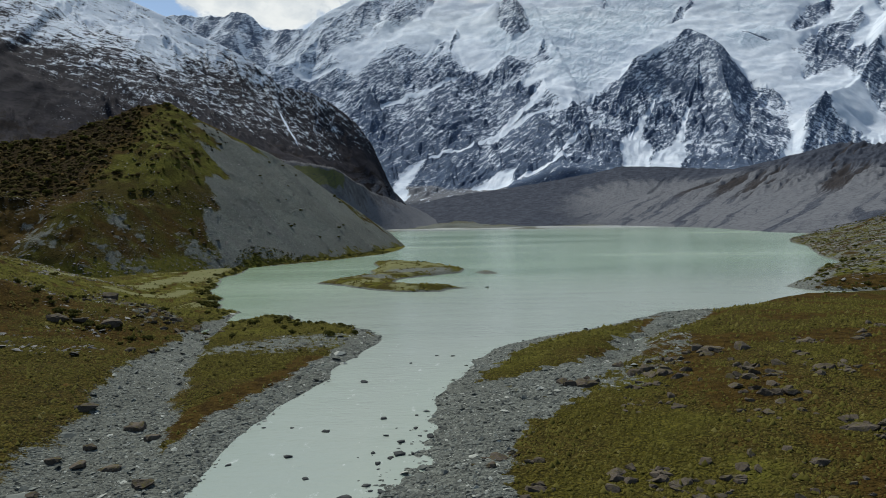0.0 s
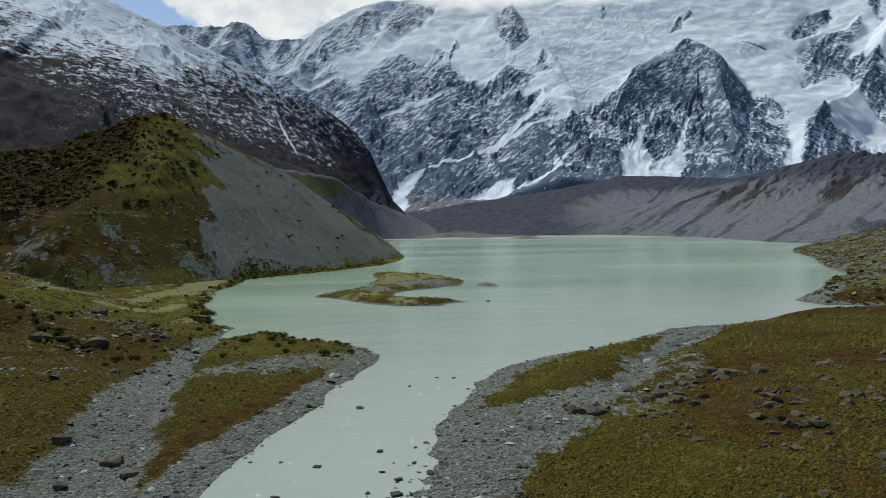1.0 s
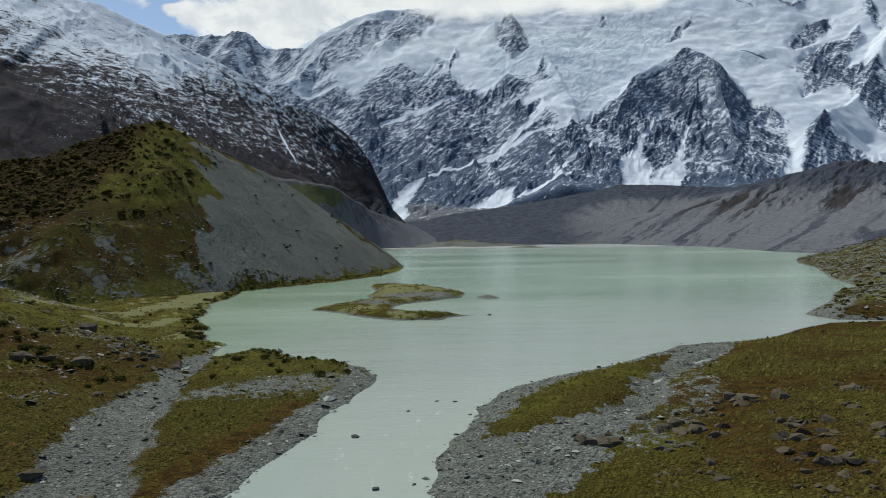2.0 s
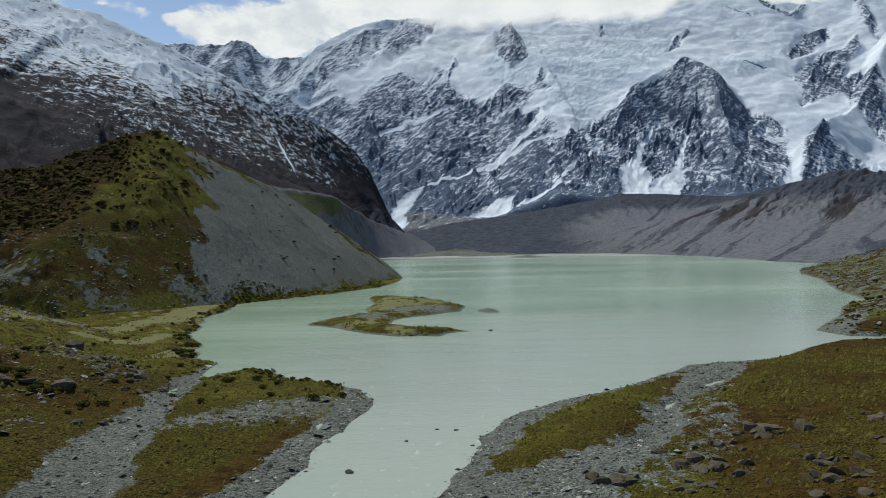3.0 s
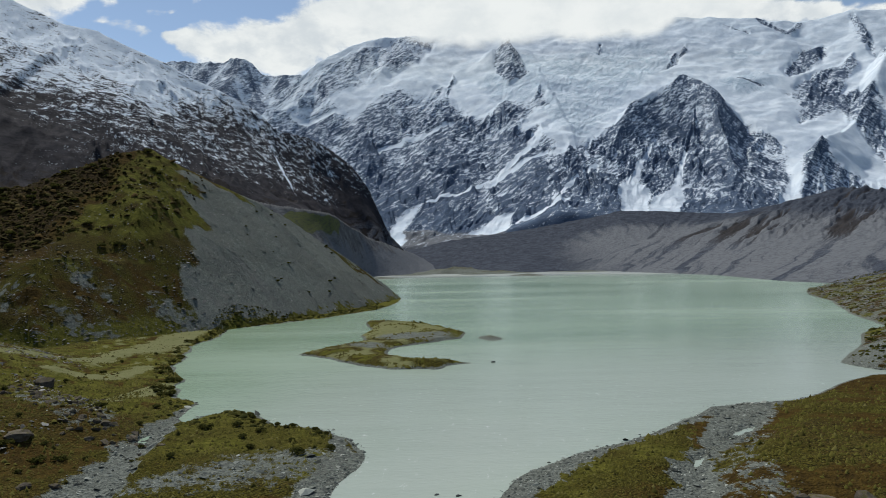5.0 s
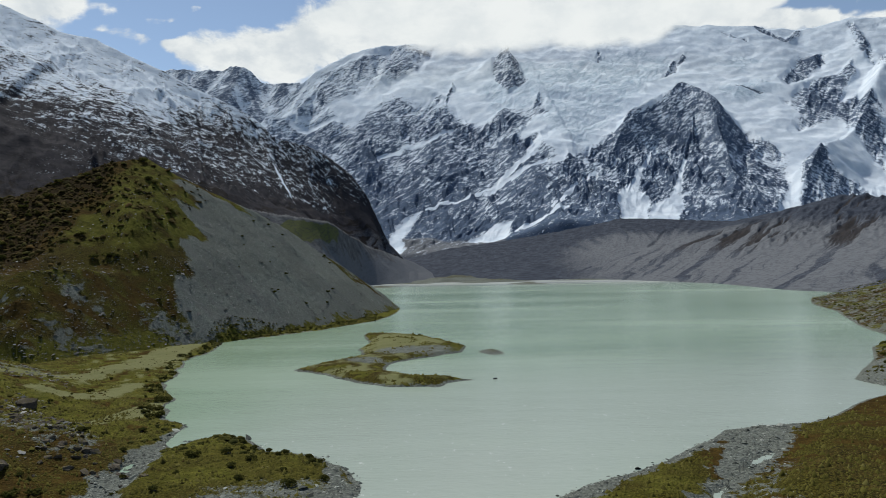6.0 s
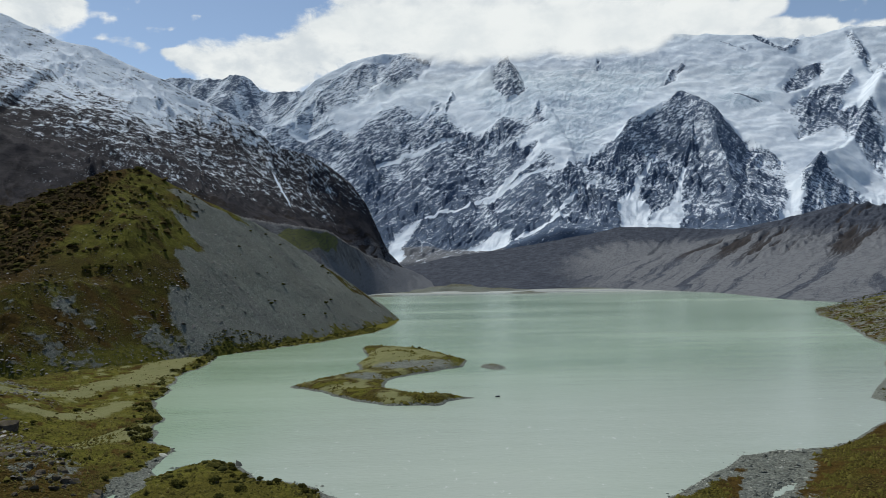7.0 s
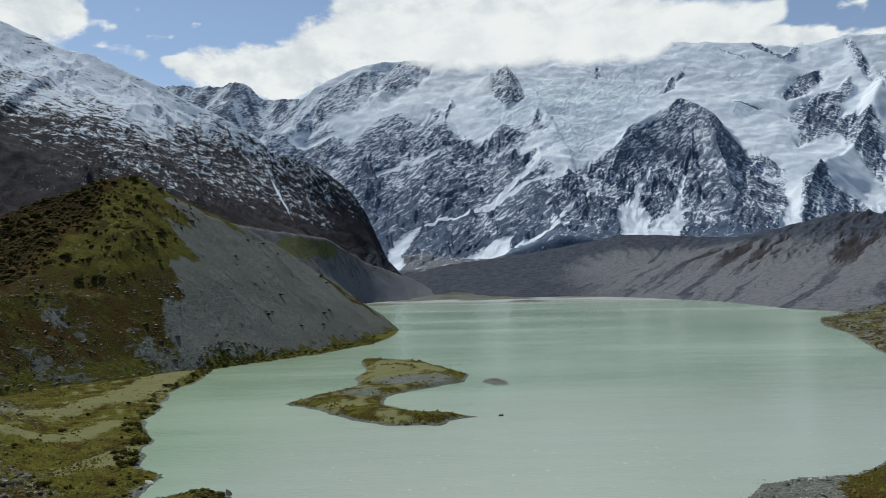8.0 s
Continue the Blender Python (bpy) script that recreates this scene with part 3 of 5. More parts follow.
def erode(X, Y, Z, wave, octaves, strength, seed, shrink=0.5, gain=0.5):
    """Gullies and ribs that run down the fall line, finer with each round. Gives the new height and how deep each point lies in a gully, -1 to 1."""
    depth, total, amp = 0.0, 0.0, wave * 0.07
    for k in range(octaves):
        gx, gy = slope_of(X, Y, soften(Z, 3) if k < 2 else Z)
        steep = np.hypot(gx, gy) + 1e-6
        ax, ay = -gy / steep, gx / steep
        u, v = X / wave, Y / wave
        iu, iv = np.floor(u), np.floor(v)
        c, s_ = 0.0, 0.0
        for du in (-1, 0, 1):
            for dv in (-1, 0, 1):
                ex = u - iu - du - lattice(iu + du, iv + dv, seed + k)
                ey = v - iv - dv - lattice(iu + du, iv + dv, seed + k + 50)
                w = np.exp(-1.8 * (ex * ex + ey * ey))
                turn = 2 * math.pi * 0.9 * (ex * ax + ey * ay)
                c, s_ = c + w * np.cos(turn), s_ + w * np.sin(turn)
        rib = c / np.sqrt(c * c + s_ * s_ + 1e-3)
        Z = Z + amp * strength * np.clip(steep / 0.6, 0, 1.2) * (0.75 * rib + 0.25 * (1 - 2 * np.sqrt(np.clip(0.52 - 0.5 * rib, 0, 1))))
        weight = gain ** (0.5 * k)
        depth, total = depth - weight * rib, total + weight
        wave, amp = wave * shrink, amp * gain
    return Z, depth / total


def soften(z, rounds):
    for _ in range(rounds):
        p = np.pad(z, 1, mode="edge")
        z = (p[:-2, 1:-1] + p[2:, 1:-1] + p[1:-1, :-2] + p[1:-1, 2:] + 2 * z) / 6
    return z


def fan_grid(a0, a1, na, r0, r1, nr):
    a, r = np.meshgrid(np.radians(np.linspace(a0, a1, na)), np.linspace(r0, r1, nr))
    return r * np.tan(a), r + 0 * a


# snow massif at the valley's head
M_FOOT = [(-1700, 2700, 300), (-900, 2500, 120), (-300, 2380, 60), (155, 2300, 100), (383, 2280, 180), (527, 2260, 165), (720, 2260, 150), (950, 2330, 160), (1400, 2330, 180), (2200, 2250, 220)]
M_CREST = [(-1500, 3900, 700), (-991, 4000, 889), (-715, 4100, 1207), (-459, 4200, 1352), (-50, 4300, 1421), (406, 4380, 1530), (1140, 4400, 1540), (1500, 4330, 1510), (1902, 4228, 1462), (2139, 4180, 1405), (2425, 4100, 1455), (2900, 3900, 1380)]
MX, MY = fan_grid(-17.5, 34, 1150, 2200, 4440, 430)
base, mt = between(MX, MY, M_FOOT, M_CREST, 1.3)
ridges = [
    ([(1232, 3500, 934), (1261, 3300, 808), (1189, 2950, 532), (1124, 2700, 336), (1014, 2500, 194)], 0.95),
    ([(1232, 3500, 934), (914, 3300, 774), (726, 3000, 501), (474, 2700, 262)], 0.95),
    ([(2250, 3500, 1068), (1800, 3050, 600), (1491, 2750, 475), (1526, 2650, 345), (1557, 2500, 200)], 1.0),
    ([(1491, 2750, 475), (1234, 2500, 220)], 1.0),
    ([(379, 4000, 1288), (450, 3800, 1072), (540, 3630, 868), (480, 3400, 735)], 0.85),
    ([(-459, 4200, 1352), (-700, 3900, 1010), (-850, 3600, 800)], 0.9)]
z = base
for pts, slope in ridges:
    z = np.maximum(z, ridge(MX, MY, pts, slope) + 12 * fbm(MX * 0.01, MY * 0.01, 3, 61))
z = soften(z, 14)
# bare rock: outline, how much snow lies on it, how soft its edge is
M_ROCK = [
    ([(409, 4226), (285, 3922), (349, 3678), (478, 3742), (434, 3918)], 0.22, 10),
    ([(518, 3610), (526, 3406), (365, 3286), (230, 3298), (13, 3086), (17, 3378), (218, 3398), (311, 3518), (431, 3482)], 0.38, 26),
    ([(319, 3062), (351, 3174), (425, 3226), (521, 3242), (454, 3114), (350, 3022)], 0.10, 12),
    ([(1225, 3520), (1300, 3440), (1341, 3254), (1470, 2990), (1330, 2718), (1051, 2330), (590, 2150), (437, 2100), (307, 2100), (203, 2330), (99, 2600),
      (221, 2790), (406, 2814), (602, 3034), (790, 3200), (932, 3294), (1075, 3390)], 0.33, 26),
    ([(1789, 3646), (1993, 3854), (2129, 3870), (2091, 3778), (1904, 3650), (1779, 3578)], 0.22, 16),
    ([(1706, 3438), (1936, 3630), (2068, 3634), (2187, 3702), (2169, 3614), (1975, 3446), (1838, 3250), (1672, 3194), (1587, 3158), (1719, 3350)], 0.30, 18),
    ([(2294, 3898), (2324, 3758), (2228, 3470), (2168, 3382), (2290, 3706)], 0.36, 16),
    ([(1663, 3178), (1833, 3210), (1709, 2706), (2024, 3174), (2021, 3258), (2025, 3394), (1927, 3366)], 0.32, 24),
    ([(1530, 2820), (1485, 2678), (1535, 2610), (1507, 2480), (1340, 2420), (1164, 2360), (1326, 2590), (1436, 2790)], 0.40, 20),
    ([(1174, 3750), (1282, 3886), (1404, 3982), (1398, 3942), (1273, 3826)], 0.25, 8),
    ([(-1010, 3960), (-975, 4438), (-773, 4074), (-601, 4054), (-439, 4126), (-249, 4234), (-23, 4218), (-119, 4002), (-233, 3918), (-411, 3838), (-584, 3778), (-744, 3686)], 0.34, 22),
    ([(-1100, 3900), (-737, 3650), (-577, 3734), (-448, 3578), (-225, 3758), (22, 3646), (150, 3450), (330, 3330), (480, 3000), (360, 2582), (150, 2300), (-242, 2300), (-700, 2900)], 0.25, 50)]
# ribs of rock that break the snow
M_RIBS = [
    [(1920, 4218, 24), (1957, 4117, 19), (2002, 4037, 15)], [(2383, 4030, 19), (2322, 3781, 30)], [(1158, 4265, 9), (967, 4191, 12)], [(939, 4070, 9), (897, 3956, 9)],
    [(2132, 4124, 18), (2016, 4043, 20)], [(1532, 3607, 9), (1622, 3526, 9)], [(76, 3849, 10), (37, 3701, 10)], [(-7, 3761, 24), (-53, 3607, 30)], [(1700, 4180, 14), (1790, 4060, 10)]]
# snow that fills gullies and lies in aprons below them
M_SNOW = [
    [(821, 2878), (648, 2606), (590, 2320), (676, 2310), (777, 2630), (741, 2666)],
    [(758, 2546), (676, 2310), (770, 2330), (941, 2702), (849, 2638)],
    [(80, 2402), (195, 2510), (255, 2488), (210, 2330)],
    [(-192, 2640), (-152, 2740), (-92, 2790), (-138, 2604), (-136, 2400), (-168, 2400)],
    [(1690, 3430), (1539, 3230), (1486, 3002), (1340, 2718), (1130, 2400), (1190, 2380), (1400, 2720), (1450, 2900), (1600, 3100), (1672, 3318)],
    [(1600, 2930), (1548, 2640), (1550, 2420), (1720, 2686), (1809, 3150), (1660, 3150)]]
M_STREAKS = [
    [(560, 3300, 46), (420, 3110, 30), (320, 2970, 17), (222, 2885, 12), (74, 2818, 9), (-60, 2800, 7)],
    [(898, 3022, 8), (800, 2850, 12), (748, 2734, 14)], [(1040, 3000, 7), (906, 2707, 12), (741, 2452, 20)], [(433, 2955, 18), (283, 2900, 15), (180, 2830, 14)],
    [(434, 2480, 12), (308, 2418, 16), (257, 2400, 14)], [(-409, 3708, 30), (-521, 3640, 30), (-756, 3634, 24)], [(-300, 3300, 10), (-120, 3340, 16), (60, 3420, 14)], [(620, 2830, 8), (480, 2650, 10), (400, 2500, 9)]]
M_ICE = [
    [(449, 3942), (802, 3958), (1170, 4086), (1327, 3914), (1035, 3642), (870, 3434), (611, 3078), (517, 3266), (271, 3538), (223, 3750)],
    [(1431, 3610), (1537, 3654), (1746, 3638), (1706, 3526), (1533, 3462), (1455, 3518)], [(1525, 3858), (1698, 3910), (1793, 3842), (1632, 3766)]]
wob = 46 * fbm(MX * 0.008, MY * 0.008, 6, 60, 0.62)
wob2 = 46 * fbm(MX * 0.008, MY * 0.008, 6, 59, 0.62)
stone = np.zeros(MX.shape)
cover = np.full(MX.shape, 1.55)
for outline, bare, soft in reversed(M_ROCK):
    m = smooth(-1.5 * soft, 1.1 * soft, inside(MX + 0.8 * wob, MY + 0.8 * wob2, outline))
    stone, cover = np.maximum(stone, m), cover + (bare - cover) * m
m = strokes(MX + 0.4 * wob, MY + 0.4 * wob2, M_RIBS, 0.7)
stone, cover = np.maximum(stone, 0.9 * m), cover + (0.36 - cover) * m
low = smooth(430, 230, z + 60 * fbm(MX * 0.006, MY * 0.006, 4, 46))
stone, cover = np.maximum(stone, low), cover * (1 - 0.55 * low * (stone < 0.999))
gullies = strokes(MX + 0.4 * wob, MY + 0.4 * wob2, M_STREAKS, 0.6)
for outline in M_SNOW:
    gullies = np.maximum(gullies, smooth(-14, 14, inside(MX + 0.45 * wob, MY + 0.45 * wob2, outline)))
ice = np.zeros(MX.shape)
for outline in M_ICE:
    ice = np.maximum(ice, smooth(-40, 40, inside(MX + wob, MY + wob2, outline)))
ice = np.clip(ice + 0.25 * smooth(900, 1200, z), 0, 1) * (1 - stone)
# the beds of the rock dip to one side; blocks of glacier ice break across the slope
dip_u, dip_v = MX * 0.84 + z * 0.54, z * 0.84 - MX * 0.54
bent = 22 * fbm(MX * 0.008, z * 0.008, 4, 55)
streak = fbm((dip_u + bent) * 0.018, (dip_v + bent) * 0.085, 5, 58, 0.7)
serac = ridged((dip_u + 60 * fbm(MX * 0.008, z * 0.008, 4, 54)) * 0.018, (dip_v + 30 * fbm(MX * 0.008, z * 0.008, 4, 53)) * 0.04, 5, 57, 0.68)
rise = smooth(0.0, 0.08, mt)
z = z + rise * stone * (6 * (ridged((dip_u + bent) * 0.006, (dip_v + bent) * 0.021, 3, 64, 0.42) - 0.5) + 20 * (ridged(MX * 0.005, MY * 0.0035, 3, 63, 0.42) - 0.5))
z, hollow = erode(MX, MY, z, 380.0, 4, 0.55 * rise * stone * (1 - 0.7 * gullies), 300, 0.5, 0.36)
z = soften(z, 2)
z = z + rise * (1 - stone) * (26 * fbm(MX * 0.0045, MY * 0.006, 3, 52) + (1 + 5 * ice) * (serac - 0.5)) - 8 * gullies * stone
MZ = z
# fresh snow gathers in the hollows and on the ledges first
def unit(v):
    return (v - v.mean()) / v.std()
def rank(v):
    order = np.empty(v.size)
    order[np.argsort(v.ravel())] = np.linspace(0, 1, v.size)
    return order.reshape(v.shape)
hold = rank(0.5 * unit(hollow) + 1.0 * unit(streak) + 0.5 * unit(np.clip(flatness(MX, MY, MZ), 0.3, 1)) + 0.5 * unit(fbm(MX * 0.05, MZ * 0.07, 4, 43, 0.7)))
cover = cover + 0.06 * stone + 0.5 * fbm(MX * 0.006 + 0.002 * MY, MY * 0.004, 4, 44, 0.6) * stone + (0.28 * smooth(640, 900, MZ) * smooth(700, 200, MX) - 0.12 * smooth(520, 300, MZ)) * stone
snow_line = smooth(110, 250, MZ + 40 * fbm(MX * 0.01, MY * 0.01, 3, 45))
cover = cover * snow_line - 0.7 * (1 - snow_line)
cover = np.maximum(cover, 1.3 * gullies)
snow = cover + 0.5 * (hold - 0.5)
scree = smooth(160, 90, MZ + 60 * fbm(MX * 0.006, MY * 0.006, 3, 67))
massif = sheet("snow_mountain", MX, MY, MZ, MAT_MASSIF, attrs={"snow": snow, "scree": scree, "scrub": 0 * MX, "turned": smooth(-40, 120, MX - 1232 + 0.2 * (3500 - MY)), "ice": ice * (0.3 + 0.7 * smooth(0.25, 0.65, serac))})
tagged(massif, "glaciated alpine mountain wall of haze-blue rock and snow", "mountain")

# back peak behind the saddle
BX, BY = fan_grid(-24, -6, 220, 3800, 4650, 110)
bz = np.maximum.reduce([ridge(BX, BY, [(-1900, 4500, 1330), (-1479, 4500, 1325), (-1260, 4500, 1345), (-1150, 4500, 1240), (-1050, 4500, 1228), (-820, 4500, 1235)], 0.9), 1.0 * BY - 3450 + 0 * BX])
bz = bz + 30 * (ridged(BX * 0.006, BY * 0.004, 5, 71) - 0.5)
bz, bhollow = erode(BX, BY, bz, 200.0, 4, 0.5, 340, 0.5, 0.4)
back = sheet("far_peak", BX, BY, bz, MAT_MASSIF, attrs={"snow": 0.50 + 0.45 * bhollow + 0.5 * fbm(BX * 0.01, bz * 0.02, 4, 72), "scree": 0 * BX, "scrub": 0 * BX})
tagged(back, "distant rocky peak dusted with snow under cloud", "mountain")

# dark range along the lake's side
L_FOOT = [(-900, 500, 60), (-534, 800, 90), (-330, 1000, 125), (-270, 1150, 118), (-210, 1300, 112), (-175, 1500, 60), (-120, 1700, 30), (-63, 1900, 15), (-100, 2200, 30)]
L_CREST = [(-1500, 1500, 760), (-1044, 1690, 684), (-963, 1690, 642), (-902, 1690, 612), (-852, 1710, 608), (-741, 1720, 561), (-678, 1750, 534), (-605, 1780, 494), (-541, 1800, 462), (-478, 1830, 428), (-447, 1850, 392),
           (-355, 1870, 360), (-285, 1890, 324), (-242, 1905, 287), (-199, 1920, 227), (-168, 1930, 151), (-141, 1930, 100), (-111, 1935, 66), (-63, 1940, 21)]
LX, LY = fan_grid(-35, 0, 760, 740, 2080, 330)
lz, lt = between(LX, LY, L_FOOT, L_CREST, 0.95)
lz = soften(lz, 5)
fade = smooth(0.0, 0.12, lt) * (0.45 + 0.55 * smooth(1.0, 0.86, lt))
l_u, l_v = LX * 0.95 - lz * 0.31, lz * 0.95 + LX * 0.31
l_bend = 14 * fbm(LX * 0.012, lz * 0.012, 4, 86)
lz = lz + fade * 18 * (ridged((LX * 0.9 + LY * 0.43) * 0.006, (LY * 0.9 - LX * 0.43) * 0.003, 4, 81) - 0.5)
lz = lz + fade * 5 * (ridged((l_u + l_bend) * 0.012, (l_v + l_bend) * 0.045, 3, 88, 0.45) - 0.5)
lz, lhollow = erode(LX, LY, lz, 260.0, 3, 0.45 * fade * (1 - 0.5 * smooth(-480, -700, LX)), 360, 0.5, 0.34)
lz = soften(lz, 2)
l_mean = soften(lz, 14)
lz = np.clip(lz, l_mean - 5, l_mean + 6)
lstreak = fbm((l_u + l_bend) * 0.030, (l_v + l_bend) * 0.12, 5, 85, 0.7)
lhold = rank(0.25 * unit(lhollow) + 0.75 * unit(lstreak) + 0.45 * unit(np.clip(flatness(LX, LY, lz), 0.3, 1)) + 0.75 * unit(fbm(LX * 0.06, lz * 0.09, 4, 89, 0.72)))
lup = lz + 60 * fbm(LX * 0.006, LY * 0.006, 4, 83) + 0.26 * (LX + 600)
lup = np.where(LX > -600, lz + 60 * fbm(LX * 0.006, LY * 0.006, 4, 83) - 0.05 * (LX + 600), lup)
l_west = smooth(-480, -700, LX)
lcover = l_west * (0.34 * smooth(225, 330, lup) + 0.34 * smooth(320, 430, lup) + 0.16 * smooth(370, 450, lup)) + (1 - l_west) * (0.22 * smooth(90, 260, lup) + 0.26 * smooth(240, 460, lup))
lcover = lcover + 0.45 * fbm(LX * 0.009, LY * 0.006, 4, 80, 0.6) * smooth(120, 420, lup)
lcover = lcover - 1.0 * (1.2 * l_west * smooth(300, 200, lup) + (1 - l_west) * smooth(190, 90, lup))
lsnow = 0.10 - 0.07 * (1 - l_west) - 0.04 * smooth(420, 300, lup) + lcover + 0.5 * (lhold - 0.5)
lsnow = lsnow + 0.9 * strokes(LX + 3 * fbm(LX * 0.05, LY * 0.03, 3, 82), LY, [[(-400, 1690, 1.5), (-352, 1600, 4), (-318, 1520, 5)]], 0.5)
lscrub = smooth(260, 100, lz + 60 * fbm(LX * 0.01, LY * 0.01, 3, 84)) * (0.62 - 0.2 * smooth(-420, -250, LX) + 1.3 * lstreak)
lrange = sheet("dark_mountain", LX, LY, lz, MAT_RANGE, attrs={"snow": lsnow, "scree": 0.52 * smooth(-330, -190, LX + 60 * fbm(LX * 0.012, LY * 0.012, 4, 78)) * smooth(210, 90, lz), "scrub": lscrub, "turned": smooth(-620, -380, LX)})
tagged(lrange, "dark craggy mountain ridge speckled with fresh snow", "mountain")

# side moraine under the dark range
S_FOOT = [(-60, 640, 0), (-112, 900, 0), (-130, 1119, 0), (-152, 1353, 0), (-95, 1470, 0), (-20, 1680, 2), (0, 1900, 5)]
S_CREST = [(-420, 800, 118), (-330, 960, 125), (-262, 1100, 122), (-200, 1250, 118), (-160, 1500, 82), (-102, 1700, 58), (-52, 1880, 34)]
SX, SY = fan_grid(-24, 1, 320, 640, 1900, 170)
sz, st = between(SX, SY, S_FOOT, S_CREST, 1.25)
terrace = inside(SX, SY, [(-246, 1060), (-238, 1150), (-214, 1240), (-190, 1310), (-182, 1262), (-206, 1160), (-226, 1060)]) + 6 * fbm(SX * 0.04, SY * 0.02, 4, 93)
sgul = ridged((SY + 0.4 * SX + 12 * fbm(SX * 0.02, SY * 0.02, 3, 94)) * 0.03, sz * 0.006, 5, 95, 0.6)
sz = sz + smooth(0.02, 0.2, st) * (4 * fbm(SX * 0.03, SY * 0.012, 5, 91) + 11 * (sgul - 0.5) * (1 - smooth(-8, 4, terrace)) * smooth(20, 60, sz) * smooth(1.0, 0.7, st))
side_wall = sheet("side_moraine", SX, SY, sz, MAT_SIDE, attrs={"snow": 0 * SX - 1, "scree": smooth(66, 44, sz + 14 * fbm(SX * 0.03, SY * 0.02, 3, 92) + 40 * (sgul - 0.5)), "scrub": 1.2 * smooth(-6, 6, terrace) * smooth(0.99, 0.9, st + 0.05 * fbm(SX * 0.05, SY * 0.03, 3, 96))})
tagged(side_wall, "grey lateral moraine bank with a green terrace", "moraine")

# far moraine wall round the lake's head
W_FOOT = [(-60, 1760, 0), (70, 1665, 0), (139, 1525, 0), (276, 1575, 0), (356, 1446, 0), (413, 1100, 0), (384, 821, 0), (396, 755, 0), (470, 640, 30), (600, 500, 60)]
W_CREST = [(-150, 2300, 58), (-89, 2290, 66), (22, 2270, 92), (204, 2255, 112), (383, 2240, 140), (469, 2220, 155), (553, 2200, 173), (710, 2140, 163), (840, 2040, 148), (881, 1950, 159), (910, 1850, 166), (914, 1720, 175), (900, 1560, 176), (890, 1450, 158), (880, 1250, 146), (880, 800, 150), (880, 500, 140)]
WX, WY = fan_grid(-6, 40, 640, 640, 2300, 240)
wz, wtt = between(WX, WY, W_FOOT, W_CREST, 1.05)
arc = np.concatenate([[0], np.cumsum([math.dist(p[:2], q[:2]) for p, q in zip(W_CREST[:-1], W_CREST[1:])])])
run = near_line(WX, WY, [(p[0], p[1], k) for p, k in zip(W_CREST, arc)])[1][..., 0]
skew = wtt * (180 + 380 * smooth(800, 1400, run))
gully = ridged((run + skew + 25 * fbm(WX * 0.01, WY * 0.01, 3, 103)) * 0.022, wtt * 1.1, 6, 101, 0.6)
far_side = smooth(1100, 1500, run)
wz = wz + (5 + 12 * far_side) * smooth(0.15, 0.7, wtt) * (gully - 0.5) + smooth(0.02, 0.1, wtt) * 2.2 * fbm(WX * 0.05, WY * 0.05, 4, 102)
wz = erode(WX, WY, wz, 90.0, 3, 0.6 * smooth(0.12, 0.55, wtt) * (0.35 + 0.65 * far_side), 380, 0.5, 0.45)[0]
wz = soften(wz, 1)
wall = sheet("end_moraine", WX, WY, wz, MAT_WALL, attrs={"snow": 0 * WX - 1, "scrub": 0.62 * far_side * smooth(0.12, 0.5, wtt) * smooth(0.7, 0.2, gully),
    "scree": smooth(1.15, 0.35, wtt + 0.25 * (gully - 0.4)) * (1 - 0.5 * smooth(0.6, 0.2, gully) * far_side) * smooth(-50, 700, WX + 60 * fbm(WX * 0.01, WY * 0.01, 3, 104))})
tagged(wall, "long grey gullied moraine slope above the lake", "moraine")

# ---- loose rock, plants ----
def rock_bmesh(seed, detail=3, flat=0.76):
    """An angular weathered boulder about 1 m wide, its base near z = 0."""
    rnd = random.Random(seed)
    bm = bmesh.new()
    for _ in range(15):
        v = Vector((rnd.uniform(-1, 1), rnd.uniform(-1, 1), rnd.uniform(-0.8, 1))).normalized()
        v = Vector([math.copysign(abs(c) ** 0.65, c) for c in v])
        bm.verts.new(v * rnd.uniform(0.36, 0.5))
    hull = bmesh.ops.convex_hull(bm, input=bm.verts[:])
    bmesh.ops.delete(bm, geom=list({g for g in hull["geom_interior"] + hull["geom_unused"] if isinstance(g, bmesh.types.BMVert)}), context="VERTS")
    for _ in range(detail - 1):
        bmesh.ops.subdivide_edges(bm, edges=bm.edges[:], cuts=1, smooth=0.12)
    off = Vector((seed * 3.1, seed * 1.7, 0))
    for v in bm.verts:
        p = v.co * (1 + 0.22 * noise.noise(v.co * 3.0 + off) + 0.16 * noise.noise(v.co * 9 + off))
        v.co = Vector((p.x * 1.15, p.y, p.z * flat + 0.15))
    bmesh.ops.triangulate(bm, faces=bm.faces[:])
    return bm


def mesh_from(bm, name, material, smooth_shade=True):
    me = bpy.data.meshes.new(name)
    bm.to_mesh(me)
    bm.free()
    for p in me.polygons:
        p.use_smooth = smooth_shade
    me.materials.append(material)
    return me


